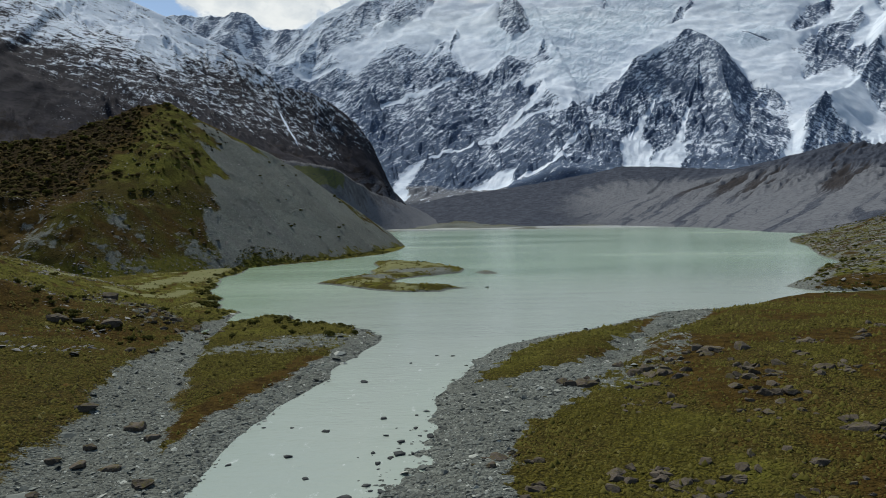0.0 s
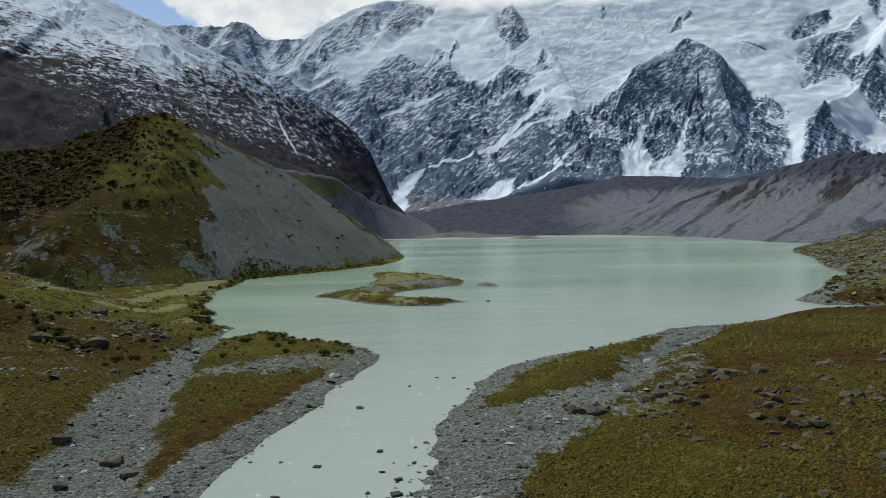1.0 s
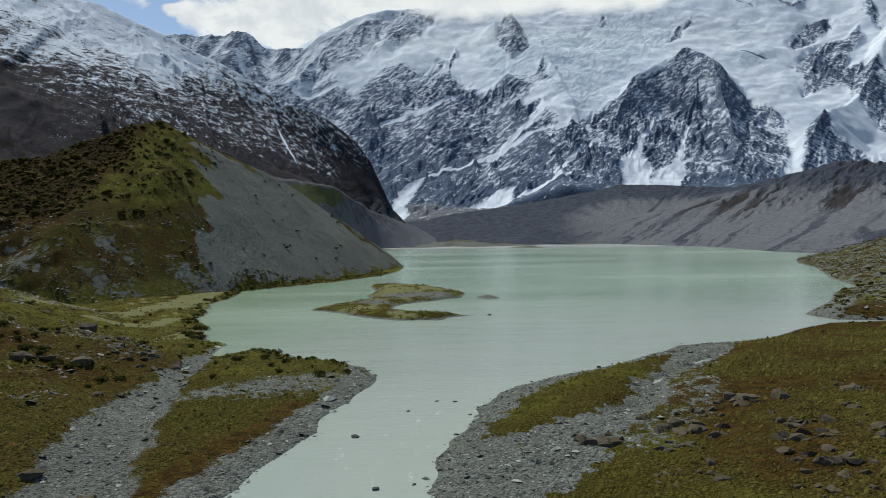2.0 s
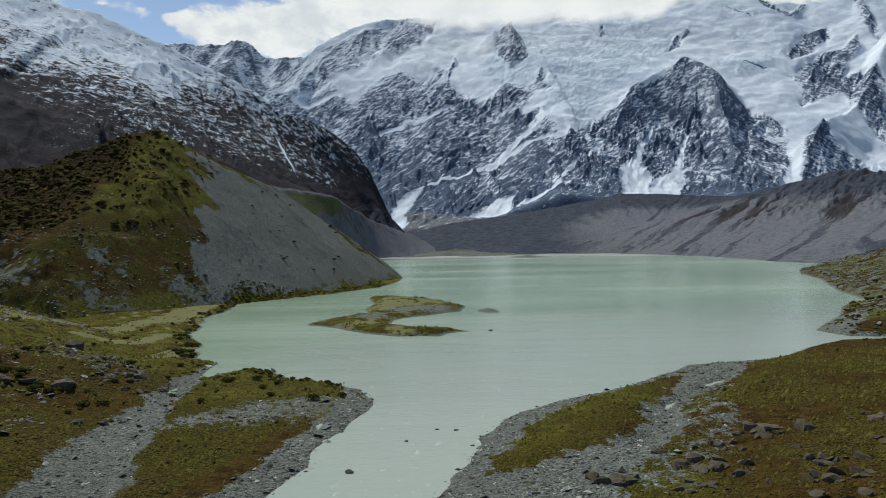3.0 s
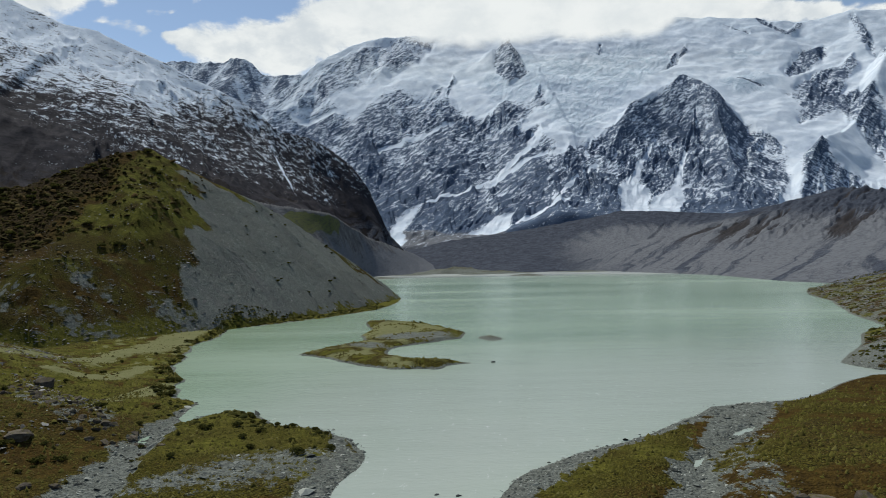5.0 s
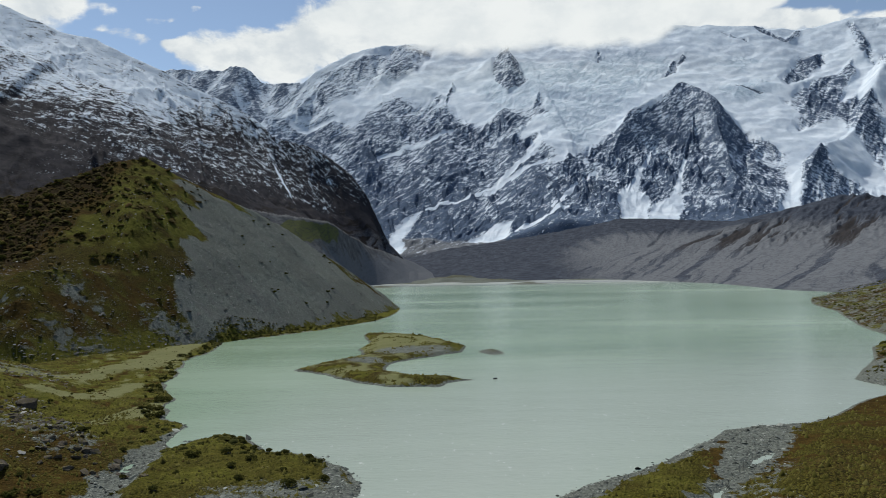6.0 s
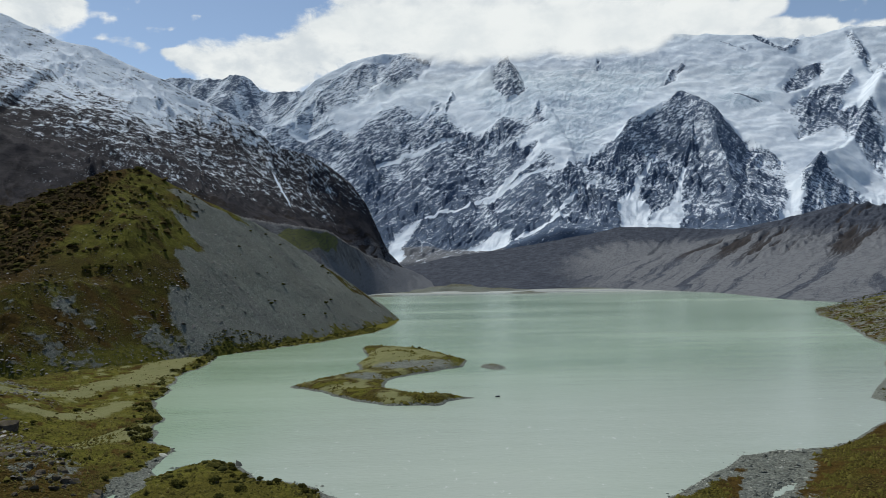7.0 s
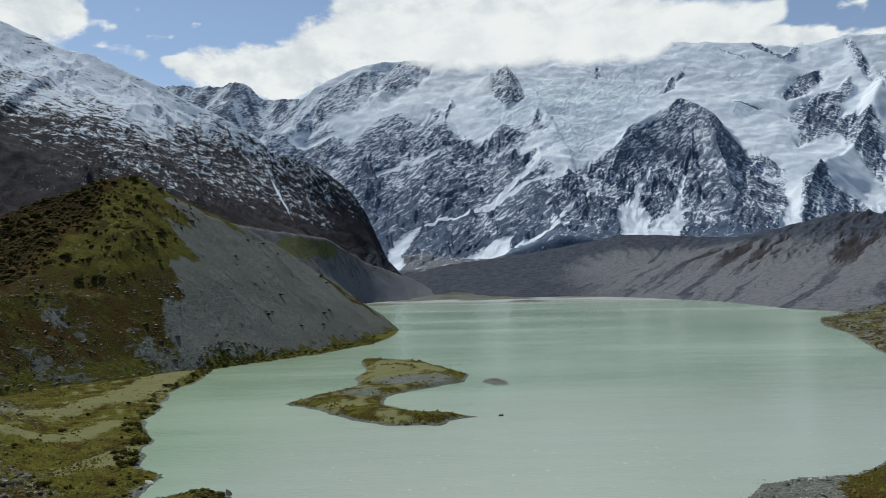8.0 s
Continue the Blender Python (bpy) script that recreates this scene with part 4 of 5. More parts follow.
def rock_material(name, a, b, lichen, moss=0.0):
    mat, nt, bs = nodes_of(name)
    info = nt.nodes.new("ShaderNodeObjectInfo")
    n1, n2 = n_noise(nt, n_pos(nt), 0.9, 6, 0.6), n_noise(nt, n_pos(nt), 6.0, 5, 0.7)
    col = n_mix(nt, n_step(nt, n1, 0.3, 0.7), a, b)
    col = n_mix(nt, n_math(nt, "MULTIPLY", n_step(nt, n2, 0.5, 0.7), 0.45), col, lichen)
    col = n_mix(nt, n_math(nt, "MULTIPLY", info.outputs["Random"], 0.45), col, tuple(c * 0.55 for c in a))
    if moss:
        geo, up = nt.nodes.new("ShaderNodeNewGeometry"), nt.nodes.new("ShaderNodeSeparateXYZ")
        nt.links.new(geo.outputs["Normal"], up.inputs[0])
        patch = n_math(nt, "MULTIPLY", n_step(nt, n_noise(nt, n_pos(nt), 1.6, 4, 0.7), 0.48, 0.62), n_step(nt, up.outputs["Z"], 0.35, 0.8))
        col = n_mix(nt, n_math(nt, "MULTIPLY", patch, moss), col, (0.072, 0.064, 0.016))
    nt.links.new(col, bs.inputs["Base Color"])
    bs.inputs["Roughness"].default_value = 0.92
    bs.inputs["Specular IOR Level"].default_value = 0.12
    n_bump(nt, bs, n_math(nt, "ADD", n1, n2), 0.6, 0.15)
    return mat


def island_colour(nt, stops):
    """A colour for each loose piece of a joined mesh."""
    g = nt.nodes.new("ShaderNodeNewGeometry")
    ramp = nt.nodes.new("ShaderNodeValToRGB")
    el = ramp.color_ramp.elements
    el[0].position, el[0].color = stops[0][0], (*stops[0][1], 1)
    el[1].position, el[1].color = stops[-1][0], (*stops[-1][1], 1)
    for pos, c in stops[1:-1]:
        e = el.new(pos)
        e.color = (*c, 1)
    nt.links.new(g.outputs["Random Per Island"], ramp.inputs[0])
    return ramp.outputs[0]


def pieces_material(name, stops, rough=0.9, bumpy=0.0, leafy=False, dirt=(0.045, 0.042, 0.03), gloss=0.1):
    mat, nt, bs = nodes_of(name)
    col = island_colour(nt, stops)
    n1 = n_noise(nt, n_pos(nt), 5.0, 4, 0.6)
    col = n_mix(nt, n_math(nt, "MULTIPLY", n1, 0.35), col, dirt)
    nt.links.new(col, bs.inputs["Base Color"])
    bs.inputs["Roughness"].default_value = rough
    bs.inputs["Specular IOR Level"].default_value = gloss
    if bumpy:
        n_bump(nt, bs, n1, 0.5, bumpy)
    if leafy:        # light shines through the leaves
        thin, mix = nt.nodes.new("ShaderNodeBsdfTranslucent"), nt.nodes.new("ShaderNodeMixShader")
        out = nt.nodes["Material Output"]
        mix.inputs[0].default_value = 0.45
        nt.links.new(col, thin.inputs[0])
        nt.links.new(bs.outputs[0], mix.inputs[1])
        nt.links.new(thin.outputs[0], mix.inputs[2])
        nt.links.new(mix.outputs[0], out.inputs[0])
    return mat


MAT_BOULDER = rock_material("lichen_greywacke", (0.060, 0.048, 0.037), (0.118, 0.097, 0.075), (0.19, 0.172, 0.132), 0.75)
MAT_WETROCK = rock_material("wet_greywacke", (0.035, 0.038, 0.038), (0.075, 0.08, 0.078), (0.10, 0.10, 0.09))
MAT_STONES = pieces_material("river_stones", [(0.0, (0.040, 0.045, 0.040)), (0.4, (0.105, 0.115, 0.104)), (0.85, (0.215, 0.232, 0.206)), (1.0, (0.45, 0.465, 0.41))], 0.8, 0.05)
MAT_RUBBLE = pieces_material("scree_blocks", [(0.0, (0.075, 0.072, 0.068)), (0.6, (0.145, 0.140, 0.133)), (1.0, (0.32, 0.31, 0.29))])
MAT_TUSSOCK = pieces_material("tussock_grass", [(0.0, (0.046, 0.041, 0.011)), (0.3, (0.070, 0.065, 0.015)), (0.8, (0.098, 0.089, 0.021)), (0.97, (0.115, 0.103, 0.028)), (1.0, (0.150, 0.134, 0.050))], dirt=(0.020, 0.017, 0.004), gloss=0.02)
MAT_SCRUB = pieces_material("low_scrub", [(0.0, (0.028, 0.023, 0.007)), (0.5, (0.052, 0.037, 0.011)), (0.8, (0.056, 0.052, 0.013)), (1.0, (0.095, 0.056, 0.018))], dirt=(0.020, 0.017, 0.004), gloss=0.02)
MAT_SHRUB = pieces_material("shrub_leaves",  [(0.0, (0.044, 0.048, 0.013)), (0.6, (0.080, 0.082, 0.021)), (1.0, (0.130, 0.118, 0.034))], leafy=True, dirt=(0.020, 0.017, 0.004), gloss=0.02)
MAT_CLUMP = pieces_material("scrub_clumps", [(0.0, (0.034, 0.036, 0.010)), (0.5, (0.060, 0.060, 0.015)), (1.0, (0.100, 0.092, 0.026))], 0.95, 0.2, dirt=(0.020, 0.017, 0.004), gloss=0.02)

ROCKS = [mesh_from(rock_bmesh(k), "boulder", MAT_BOULDER, False) for k in range(9)]
PEBBLES = [mesh_from(rock_bmesh(k + 40, 2), "stone", MAT_BOULDER, False) for k in range(8)]
WETROCKS = [mesh_from(rock_bmesh(k + 20, 2, 0.5), "rock", MAT_WETROCK) for k in range(5)]


def ground_at(x, y):
    return float(max(ground_height(np.array([x]), np.array([y]))[0], -0.3))


def top_at(x, y):
    return max(ground_at(x, y), float(hill_height(np.array([x]), np.array([y]))[0]))


def place_rock(mesh, x, y, z, width, name, label, group, rnd, tilt=10):
    ob = new(name, mesh)
    ob.matrix_world = pose(x, y, z, rnd.uniform(-tilt, tilt), rnd.uniform(-tilt, tilt), rnd.uniform(0, 360)) @ Matrix.Diagonal((width, width * rnd.uniform(0.75, 1.1), width * rnd.uniform(0.7, 1.0), 1))
    return tagged(ob, label, "boulder", group)


BOULDERS_EAST = [(43.3, 77.0, 3.6), (45.4, 75.2, 2.7), (34.8, 69.6, 2.1), (39.9, 91.3, 3.9), (43.0, 103.9, 3.3), (41.0, 99.3, 2.8), (44.8, 121.3, 4.6),
                 (37.6, 116.7, 2.5), (32.5, 108.2, 4.5), (20.4, 106.8, 3.9), (27.4, 114.7, 2.2), (37.1, 84.7, 2.2), (44.7, 99.5, 2.3), (60.8, 122.8, 3.5),
                 (28.9, 90.6, 2.5), (23.8, 93.4, 1.5), (26.5, 68.2, 3.2), (21.7, 68.1, 2.4), (20.4, 70.8, 2.6), (16.5, 71.4, 2.9), (8.3, 68.0, 2.3),
                 (5.7, 77.0, 2.3), (54.1, 110.3, 2.6), (51.4, 100.5, 3.0), (53.4, 97.6, 2.4), (69.3, 122.5, 3.0), (32.1, 62.7, 2.0), (22.1, 64.6, 2.0), (29.5, 102.0, 2.3), (80.1, 133.7, 2.7)]
BOULDERS_WEST = [(-47.4, 97.0, 3.1), (-38.4, 91.6, 2.8), (-72.6, 156.2, 5.5), (-98.1, 208.6, 5.0), (-40.2, 84.1, 1.6), (-38.3, 78.2, 1.9), (-34.8, 77.4, 2.3),
                 (-29.0, 71.9, 2.2), (-38.8, 70.1, 1.7), (-41.8, 79.5, 1.7), (-34.3, 87.1, 2.0), (-59.0, 135.5, 2.4), (-56.2, 138.1, 1.6), (-82.3, 152.9, 3.7), (-79.1, 156.0, 3.3)]
STREAM_ROCKS = [(-12.6, 114.9, 1.6), (-14.4, 89.9, 1.4), (-7.8, 94.9, 1.2), (-22.8, 78.8, 0.9), (-17.0, 81.1, 1.3), (-6.9, 87.9, 1.0), (-4.9, 85.6, 1.4), (-4.9, 81.4, 1.7),
                (-3.5, 90.7, 1.1), (-6.9, 78.5, 1.1), (-1.5, 87.3, 1.6), (-7.5, 72.6, 1.2), (-5.8, 70.8, 1.2), (-9.1, 69.7, 1.6), (-7.9, 81.9, 0.9), (-18.9, 91.6, 0.7), (-22.5, 91.8, 0.7), (-13.8, 74.6, 0.9),
                (-1.5, 135, 1.0), (1.5, 134.2, 1.1), (-6, 128.5, 0.9), (-3.6, 96.2, 0.8)]
rnd = random.Random(11)
for k, (x, y, w) in enumerate(BOULDERS_EAST):
    place_rock(ROCKS[k % 9], x, y, ground_at(x, y) - 0.24 * w, 0.9 * w, "boulder", "grey-brown lichened boulder sunk in mossy turf", "boulders on the turf", rnd)
for k, (x, y, w) in enumerate(BOULDERS_WEST):
    lab = "grey greywacke boulder lying on the gravel channel" if x > -45 else "dark weathered boulder on the brown turf slope"
    place_rock(ROCKS[(k * 4 + 2) % 9], x, y, ground_at(x, y) - 0.10 * w, w, "boulder", lab, "boulders beside the gravel channel", rnd)
for k, (x, y, w) in enumerate(STREAM_ROCKS):
    place_rock(WETROCKS[k % 5], x, y, -0.10 * w, 0.8 * w, "river_rock", "dark wet rock breaking the milky stream", "rocks in the stream", rnd, 6)
# stones washed by the stream along its east bank
for k in range(64):
    y = rnd.uniform(62, 93)
    x = -9.5 + 0.24 * (y - 62) + rnd.gauss(0, 1.5)
    w = min(0.35 * math.exp(rnd.gauss(0, 0.5)), 1.3)
    place_rock(WETROCKS[rnd.randrange(5)], x, y, max(ground_at(x, y), -0.05) - 0.1 * w, w, "river_rock", "dark wet stone at the edge of the milky stream", "rocks in the stream", rnd, 8)
# companions of the large boulders and the rubble mound on the west side
for k in range(330):
    if k < 230:
        cx, cy, w = BOULDERS_EAST[rnd.randrange(len(BOULDERS_EAST))]
        x, y, w = cx + rnd.gauss(0, 2.2), cy + rnd.gauss(0, 2.0), w * rnd.uniform(0.2, 0.6)
        lab, grp = "small grey stone lying in mossy turf", "stones round the boulders"
    else:
        t = rnd.random()
        x, y, w = -100 + 42 * t + rnd.gauss(0, 4), 203 - 42 * t + rnd.gauss(0, 4), rnd.uniform(0.6, 2.2)
        lab, grp = "angular grey block on the rubble mound", "blocks on the rubble mound"
    if water_depth(np.array([x]), np.array([y]))[0] > -1.5:
        continue
    place_rock(PEBBLES[rnd.randrange(8)], x, y, ground_at(x, y) - 0.12 * w, w, "stone" if k < 230 else "rubble_block", lab, grp, rnd, 20)


# pieces past counting
OCTA = np.array([(1, 0, 0), (0.3, 0.95, 0.1), (-0.8, 0.5, 0), (-0.8, -0.55, 0.05), (0.35, -0.9, 0), (0.25, 0.2, 0.8), (-0.4, -0.1, 0.72), (0, 0, -0.6)])
OCTA_F = np.array([(0, 1, 5), (1, 2, 6), (1, 6, 5), (2, 3, 6), (3, 4, 6), (4, 5, 6), (4, 0, 5), (1, 0, 7), (2, 1, 7), (3, 2, 7), (4, 3, 7), (0, 4, 7)])


def scatter(name, x, y, z, size, material, rng, template=OCTA, faces=OCTA_F, height=0.45, tilt=0.25):
    """Many turned, squashed copies of one small form, joined into one mesh."""
    n, k = len(x), len(template)
    a = rng.uniform(0, 2 * np.pi, n)
    jit = 1 + rng.uniform(-0.28, 0.28, (n, k, 3))
    t = template[None] * jit
    sx_, sy_ = size * rng.uniform(0.8, 1.25, n), size * rng.uniform(0.55, 1.0, n)
    u, v, w = t[..., 0] * sx_[:, None], t[..., 1] * sy_[:, None], t[..., 2] * (size * height * rng.uniform(0.6, 1.3, n))[:, None]
    w = w + u * rng.normal(0, tilt, n)[:, None] + v * rng.normal(0, tilt, n)[:, None]
    X = x[:, None] + u * np.cos(a)[:, None] - v * np.sin(a)[:, None]
    Y = y[:, None] + u * np.sin(a)[:, None] + v * np.cos(a)[:, None]
    Z = z[:, None] + w
    co = np.stack([X, Y, Z], -1).reshape(-1, 3)
    if faces is OCTA_F:
        faces = OCTA_F[:7]        # undersides lie in the ground
    f = (faces[None] + (np.arange(n) * k)[:, None, None]).reshape(-1, faces.shape[1])
    return new(name, soup(name, co, f, material, template is not OCTA))


def wedge_points(rng, n, r0, r1, half=36, power=1.5):
    r = (rng.uniform(r0 ** (1 / power), r1 ** (1 / power), n)) ** power
    a = np.radians(rng.uniform(-half, half, n))
    return r * np.sin(a), r * np.cos(a)


rng = np.random.default_rng(5)
x, y = wedge_points(rng, 260000, 50, 215, 37)
z = ground_height(x, y)
cov = ground_cover(x, y, z)
keep = (cov["gravel"] > rng.uniform(0.35, 0.75, len(x))) & (z > rng.uniform(-0.5, 0.05, len(x)))
x, y, z = x[keep][:32000], y[keep][:32000], np.maximum(z[keep][:32000], -0.07)
size = np.clip(0.066 * np.exp(rng.normal(0, 0.62, len(x))), 0.045, 0.6) * np.where(rng.uniform(0, 1, len(x)) < 0.035, 2.4, 1.0) * (1 + np.hypot(x, y) / 260)
tagged(scatter("river_stones", x, y, z + 0.02, size, MAT_STONES, rng), "platy grey river stones on the gravel bars", "stones", kind="stuff")

# a closed tuft (one island, so one tint a plant)
TUFT = np.array([(0.95, 0, 0), (0.45, 0.8, 0), (-0.45, 0.8, 0), (-0.95, 0, 0), (-0.45, -0.8, 0), (0.45, -0.8, 0), (0.0, 0.0, 0.95)])
TUFT_F = np.array([(0, 1, 6), (1, 2, 6), (2, 3, 6), (3, 4, 6), (4, 5, 6), (5, 0, 6)])
MOUND, MOUND_F = np.concatenate([OCTA[:5] * [1, 1, 0], OCTA[:5] * [0.8, 0.8, 0] + [0, 0, 0.55], [(0, 0, 0.85)]]), np.array([f for k in range(5) for f in ((k, (k + 1) % 5, 5 + (k + 1) % 5), (k, 5 + (k + 1) % 5, 5 + k), (5 + k, 5 + (k + 1) % 5, 10))])
x, y = wedge_points(rng, 260000, 48, 235, 37, 1.6)
z = ground_height(x, y)
cov = ground_cover(x, y, z)
clump = fbm(x * 0.12, y * 0.12, 3, 140)
keep = (cov["gravel"] < 0.45) & (z > 0.35) & (cov["rust"] < rng.uniform(0.25, 1.2, len(x))) & (clump + rng.uniform(-0.6, 0.6, len(x)) > -0.15)
x, y, z = x[keep][:95000], y[keep][:95000], z[keep][:95000]
size = np.clip(0.10 * np.exp(rng.normal(0, 0.55, len(x))), 0.05, 0.42) * (1 + 0.6 * smooth(80, 200, np.hypot(x, y)))
tagged(scatter("tussock_grass", x, y, z - 0.04, size, MAT_TUSSOCK, rng, TUFT, TUFT_F, 1.25, 0.2), "olive and straw tussock and moss cushions", "grass", kind="stuff")

# rubble on the hill's scree and the east shore
x = rng.uniform(-230, -35, 90000)
y = rng.uniform(300, 640, 90000)
hh = hill_height(x, y)
d_foot, _, s_foot = near_line(x, y, FOOT)
keep = (hh > 1.0) & (s_foot > 0) & ((d_foot < 95) | (hh < 38)) & (rng.uniform(0, 1, len(x)) < np.where(d_foot < 16, 0.9, 0.3) * smooth(-0.45, 0.35, fbm((0.28 * x + 0.96 * y) * 0.12, (0.96 * x - 0.28 * y) * 0.02, 4, 155)))
x, y, hh = x[keep][:13000], y[keep][:13000], hh[keep][:13000]
size = np.clip(0.23 * np.exp(rng.normal(0, 0.66, len(x))), 0.13, 1.4)
hh = hh + smooth(0, 25, hh) * (2.6 * fbm(x * 0.03, y * 0.03, 5, 41) + 0.5 * fbm(x * 0.25, y * 0.25, 3, 42))
tagged(scatter("scree_blocks", x, y, hh - 0.25 * size, size, MAT_RUBBLE, rng), "loose grey blocks over the scree face", "rubble", kind="stuff")
# rubble among the turf of the hill's lower flank
dice = np.random.default_rng(23)
x, y = dice.uniform(-330, -105, 70000), dice.uniform(300, 470, 70000)
hh = hill_height(x, y)
patch = fbm(x * 0.04, y * 0.04, 4, 165) + 0.5 * fbm(x * 0.2, y * 0.2, 3, 167)
keep = (hh > 1.0) & (hh < 42) & (dice.uniform(0, 1, len(x)) < 0.09 + 0.6 * smooth(-0.05, 0.4, patch))
x, y, hh = x[keep][:8000], y[keep][:8000], hh[keep][:8000]
size = np.clip(0.28 * np.exp(dice.normal(0, 0.6, len(x))), 0.16, 1.6)
hh = hh + smooth(0, 25, hh) * (2.6 * fbm(x * 0.03, y * 0.03, 5, 41) + 0.5 * fbm(x * 0.25, y * 0.25, 3, 42))
tagged(scatter("flank_rubble", x, y, hh - 0.15 * size, size, MAT_RUBBLE, dice), "grey rubble among turf and scrub on the hill flank", "rubble", kind="stuff")
x = rng.uniform(115, 420, 40000)
y = rng.uniform(226, 640, 40000)
gz = ground_height(x, y)
keep = (gz > 0.2) & (x < 0.75 * y) & (gz < 60)
x, y, gz = x[keep][:5000], y[keep][:5000], gz[keep][:5000]
size = np.clip(0.36 * np.exp(rng.normal(0, 0.6, len(x))), 0.18, 2.2)
tagged(scatter("shore_rubble", x, y, gz, size, MAT_RUBBLE, rng), "jumbled grey boulders along the lake shore", "rubble", kind="stuff")
x, y = rng.uniform(-150, -62, 9000), rng.uniform(120, 330, 9000)
gz = ground_height(x, y)
keep = (gz > 2.5) & (fbm(x * 0.06, y * 0.06, 3, 150) > 0.05)
x, y, gz = x[keep][:2200], y[keep][:2200], gz[keep][:2200]
size = np.clip(0.35 * np.exp(rng.normal(0, 0.5, len(x))), 0.18, 1.5)
tagged(scatter("slope_rubble", x, y, gz, size, MAT_RUBBLE, rng), "scattered grey rubble on the brown slope", "rubble", kind="stuff")


# shrubs
def shrub_mesh(seed):
    """A low rounded shrub: woody stems under a ragged crown of many small leaf sprays."""
    r = np.random.default_rng(seed)
    lobes = [(r.uniform(-0.3, 0.3), r.uniform(-0.3, 0.3), r.uniform(0.22, 0.42), r.uniform(0.22, 0.36)) for _ in range(6)]
    verts, faces = [], []
    for cx, cy, cz, rad_ in lobes:
        for _ in range(64):
            d = r.normal(size=3)
            d /= np.linalg.norm(d)
            if d[2] < -0.5:
                continue
            p = np.array([cx, cy, cz]) + d * rad_ * r.uniform(0.75, 1.12) * np.array([1, 1, 0.8])
            t = np.cross(d, r.normal(size=3))
            t /= np.linalg.norm(t)
            b_ = np.cross(d, t)
            s_ = r.uniform(0.06, 0.12)
            k0 = len(verts)
            verts += [p + t * s_, p + b_ * s_ * 0.7 + d * 0.03, p - t * s_, p - b_ * s_ * 0.7 - d * 0.03]
            faces += [(k0, k0 + 1, k0 + 2), (k0, k0 + 2, k0 + 3)]
    return soup("crown", np.array(verts), np.array(faces), MAT_SHRUB)


def stem_mesh():
    bm = bmesh.new()
    for k in range(5):
        a = k * 1.256
        bmesh.ops.create_cone(bm, segments=5, radius1=0.03, radius2=0.012, depth=0.42, cap_ends=True,
                              matrix=pose(0.10 * math.cos(a), 0.10 * math.sin(a), 0.18, 24 * math.sin(a), -24 * math.cos(a) * -1, 0))
    return mesh_from(bm, "stem", MAT_WETROCK, False)


CROWNS, STEM = [shrub_mesh(k) for k in range(6)], stem_mesh()


def shrub(x, y, z, size, rnd, label, group):
    top = new("shrub")
    crown = new("crown", CROWNS[rnd.randrange(6)])
    stems = new("stem", STEM)
    crown.parent = stems.parent = top
    top.matrix_world = pose(x, y, z, 0, 0, rnd.uniform(0, 360)) @ Matrix.Diagonal((size * rnd.uniform(0.85, 1.3), size, size * rnd.uniform(0.7, 1.0), 1))
    return tagged(top, label, "shrub", group)


rnd = random.Random(23)
made = 0
while made < 100:
    if made < 74:
        x, y = rnd.uniform(-285, -130), rnd.uniform(350, 500)
    else:
        x, y = rnd.uniform(-135, -50), rnd.uniform(420, 600)
    h0 = hill_height(np.array([x]), np.array([y]))[0]
    if h0 < (38 if made < 74 else 8):
        continue
    west = 1 if x < -200 else 0.25
    if made < 74 and rnd.random() > west:
        continue
    if made >= 74 and rnd.random() > 0.3:
        continue
    nz = 2.6 * float(fbm(np.array([x * 0.03]), np.array([y * 0.03]), 5, 41)[0])
    shrub(x, y, h0 + nz - 0.1, rnd.uniform(2.2, 5.0) if made < 74 else rnd.uniform(1.2, 2.6), rnd,
          "dark green alpine shrub on the grassy hillside" if made < 74 else "low dark shrub clinging to grey scree", "shrubs on the moraine hill")
    made += 1
for k in range(70):
    x, y = rnd.uniform(-50, 9), rnd.uniform(245, 397)
    d = inside(np.array([x]), np.array([y]), ISLAND)[0]
    if not 0.8 < d < 5:
        continue
    shrub(x, y, 0.5, rnd.uniform(1.0, 2.0), rnd, "low green shrub on the gravel island shore", "shrubs on the island")
for k in range(110):
    x, y = (rnd.uniform(-120, -55), rnd.uniform(130, 330)) if k < 90 else (rnd.uniform(-60, -18), rnd.uniform(150, 192))
    wd = water_depth(np.array([x]), np.array([y]))[0]
    if wd > -0.8 or (k < 90 and wd < -7 and rnd.random() < 0.7):
        continue
    shrub(x, y, ground_at(x, y) - 0.05, rnd.uniform(0.7, 2.4), rnd, "low olive shrub beside the lake shore", "shrubs by the shore")

for k in range(70):
    x, y = rnd.uniform(118, 260), rnd.uniform(214, 420)
    if water_depth(np.array([x]), np.array([y]))[0] > -1.5 or x > 0.68 * y:
        continue
    shrub(x, y, ground_at(x, y) - 0.1, rnd.uniform(1.0, 2.8), rnd, "green shrub among boulders on the lake bank", "shrubs on the east bank")
def along_shore(first, last, near, far_):
    """A place on the land side of a stretch of the west shore."""
    i, t = rnd.randrange(first, last), rnd.random()
    p, q = LEFT_SHORE[i], LEFT_SHORE[i + 1]
    ex, ey = q[0] - p[0], q[1] - p[1]
    off = rnd.uniform(near, far_) / math.hypot(ex, ey)
    return p[0] + t * ex - off * ey, p[1] + t * ey + off * ex


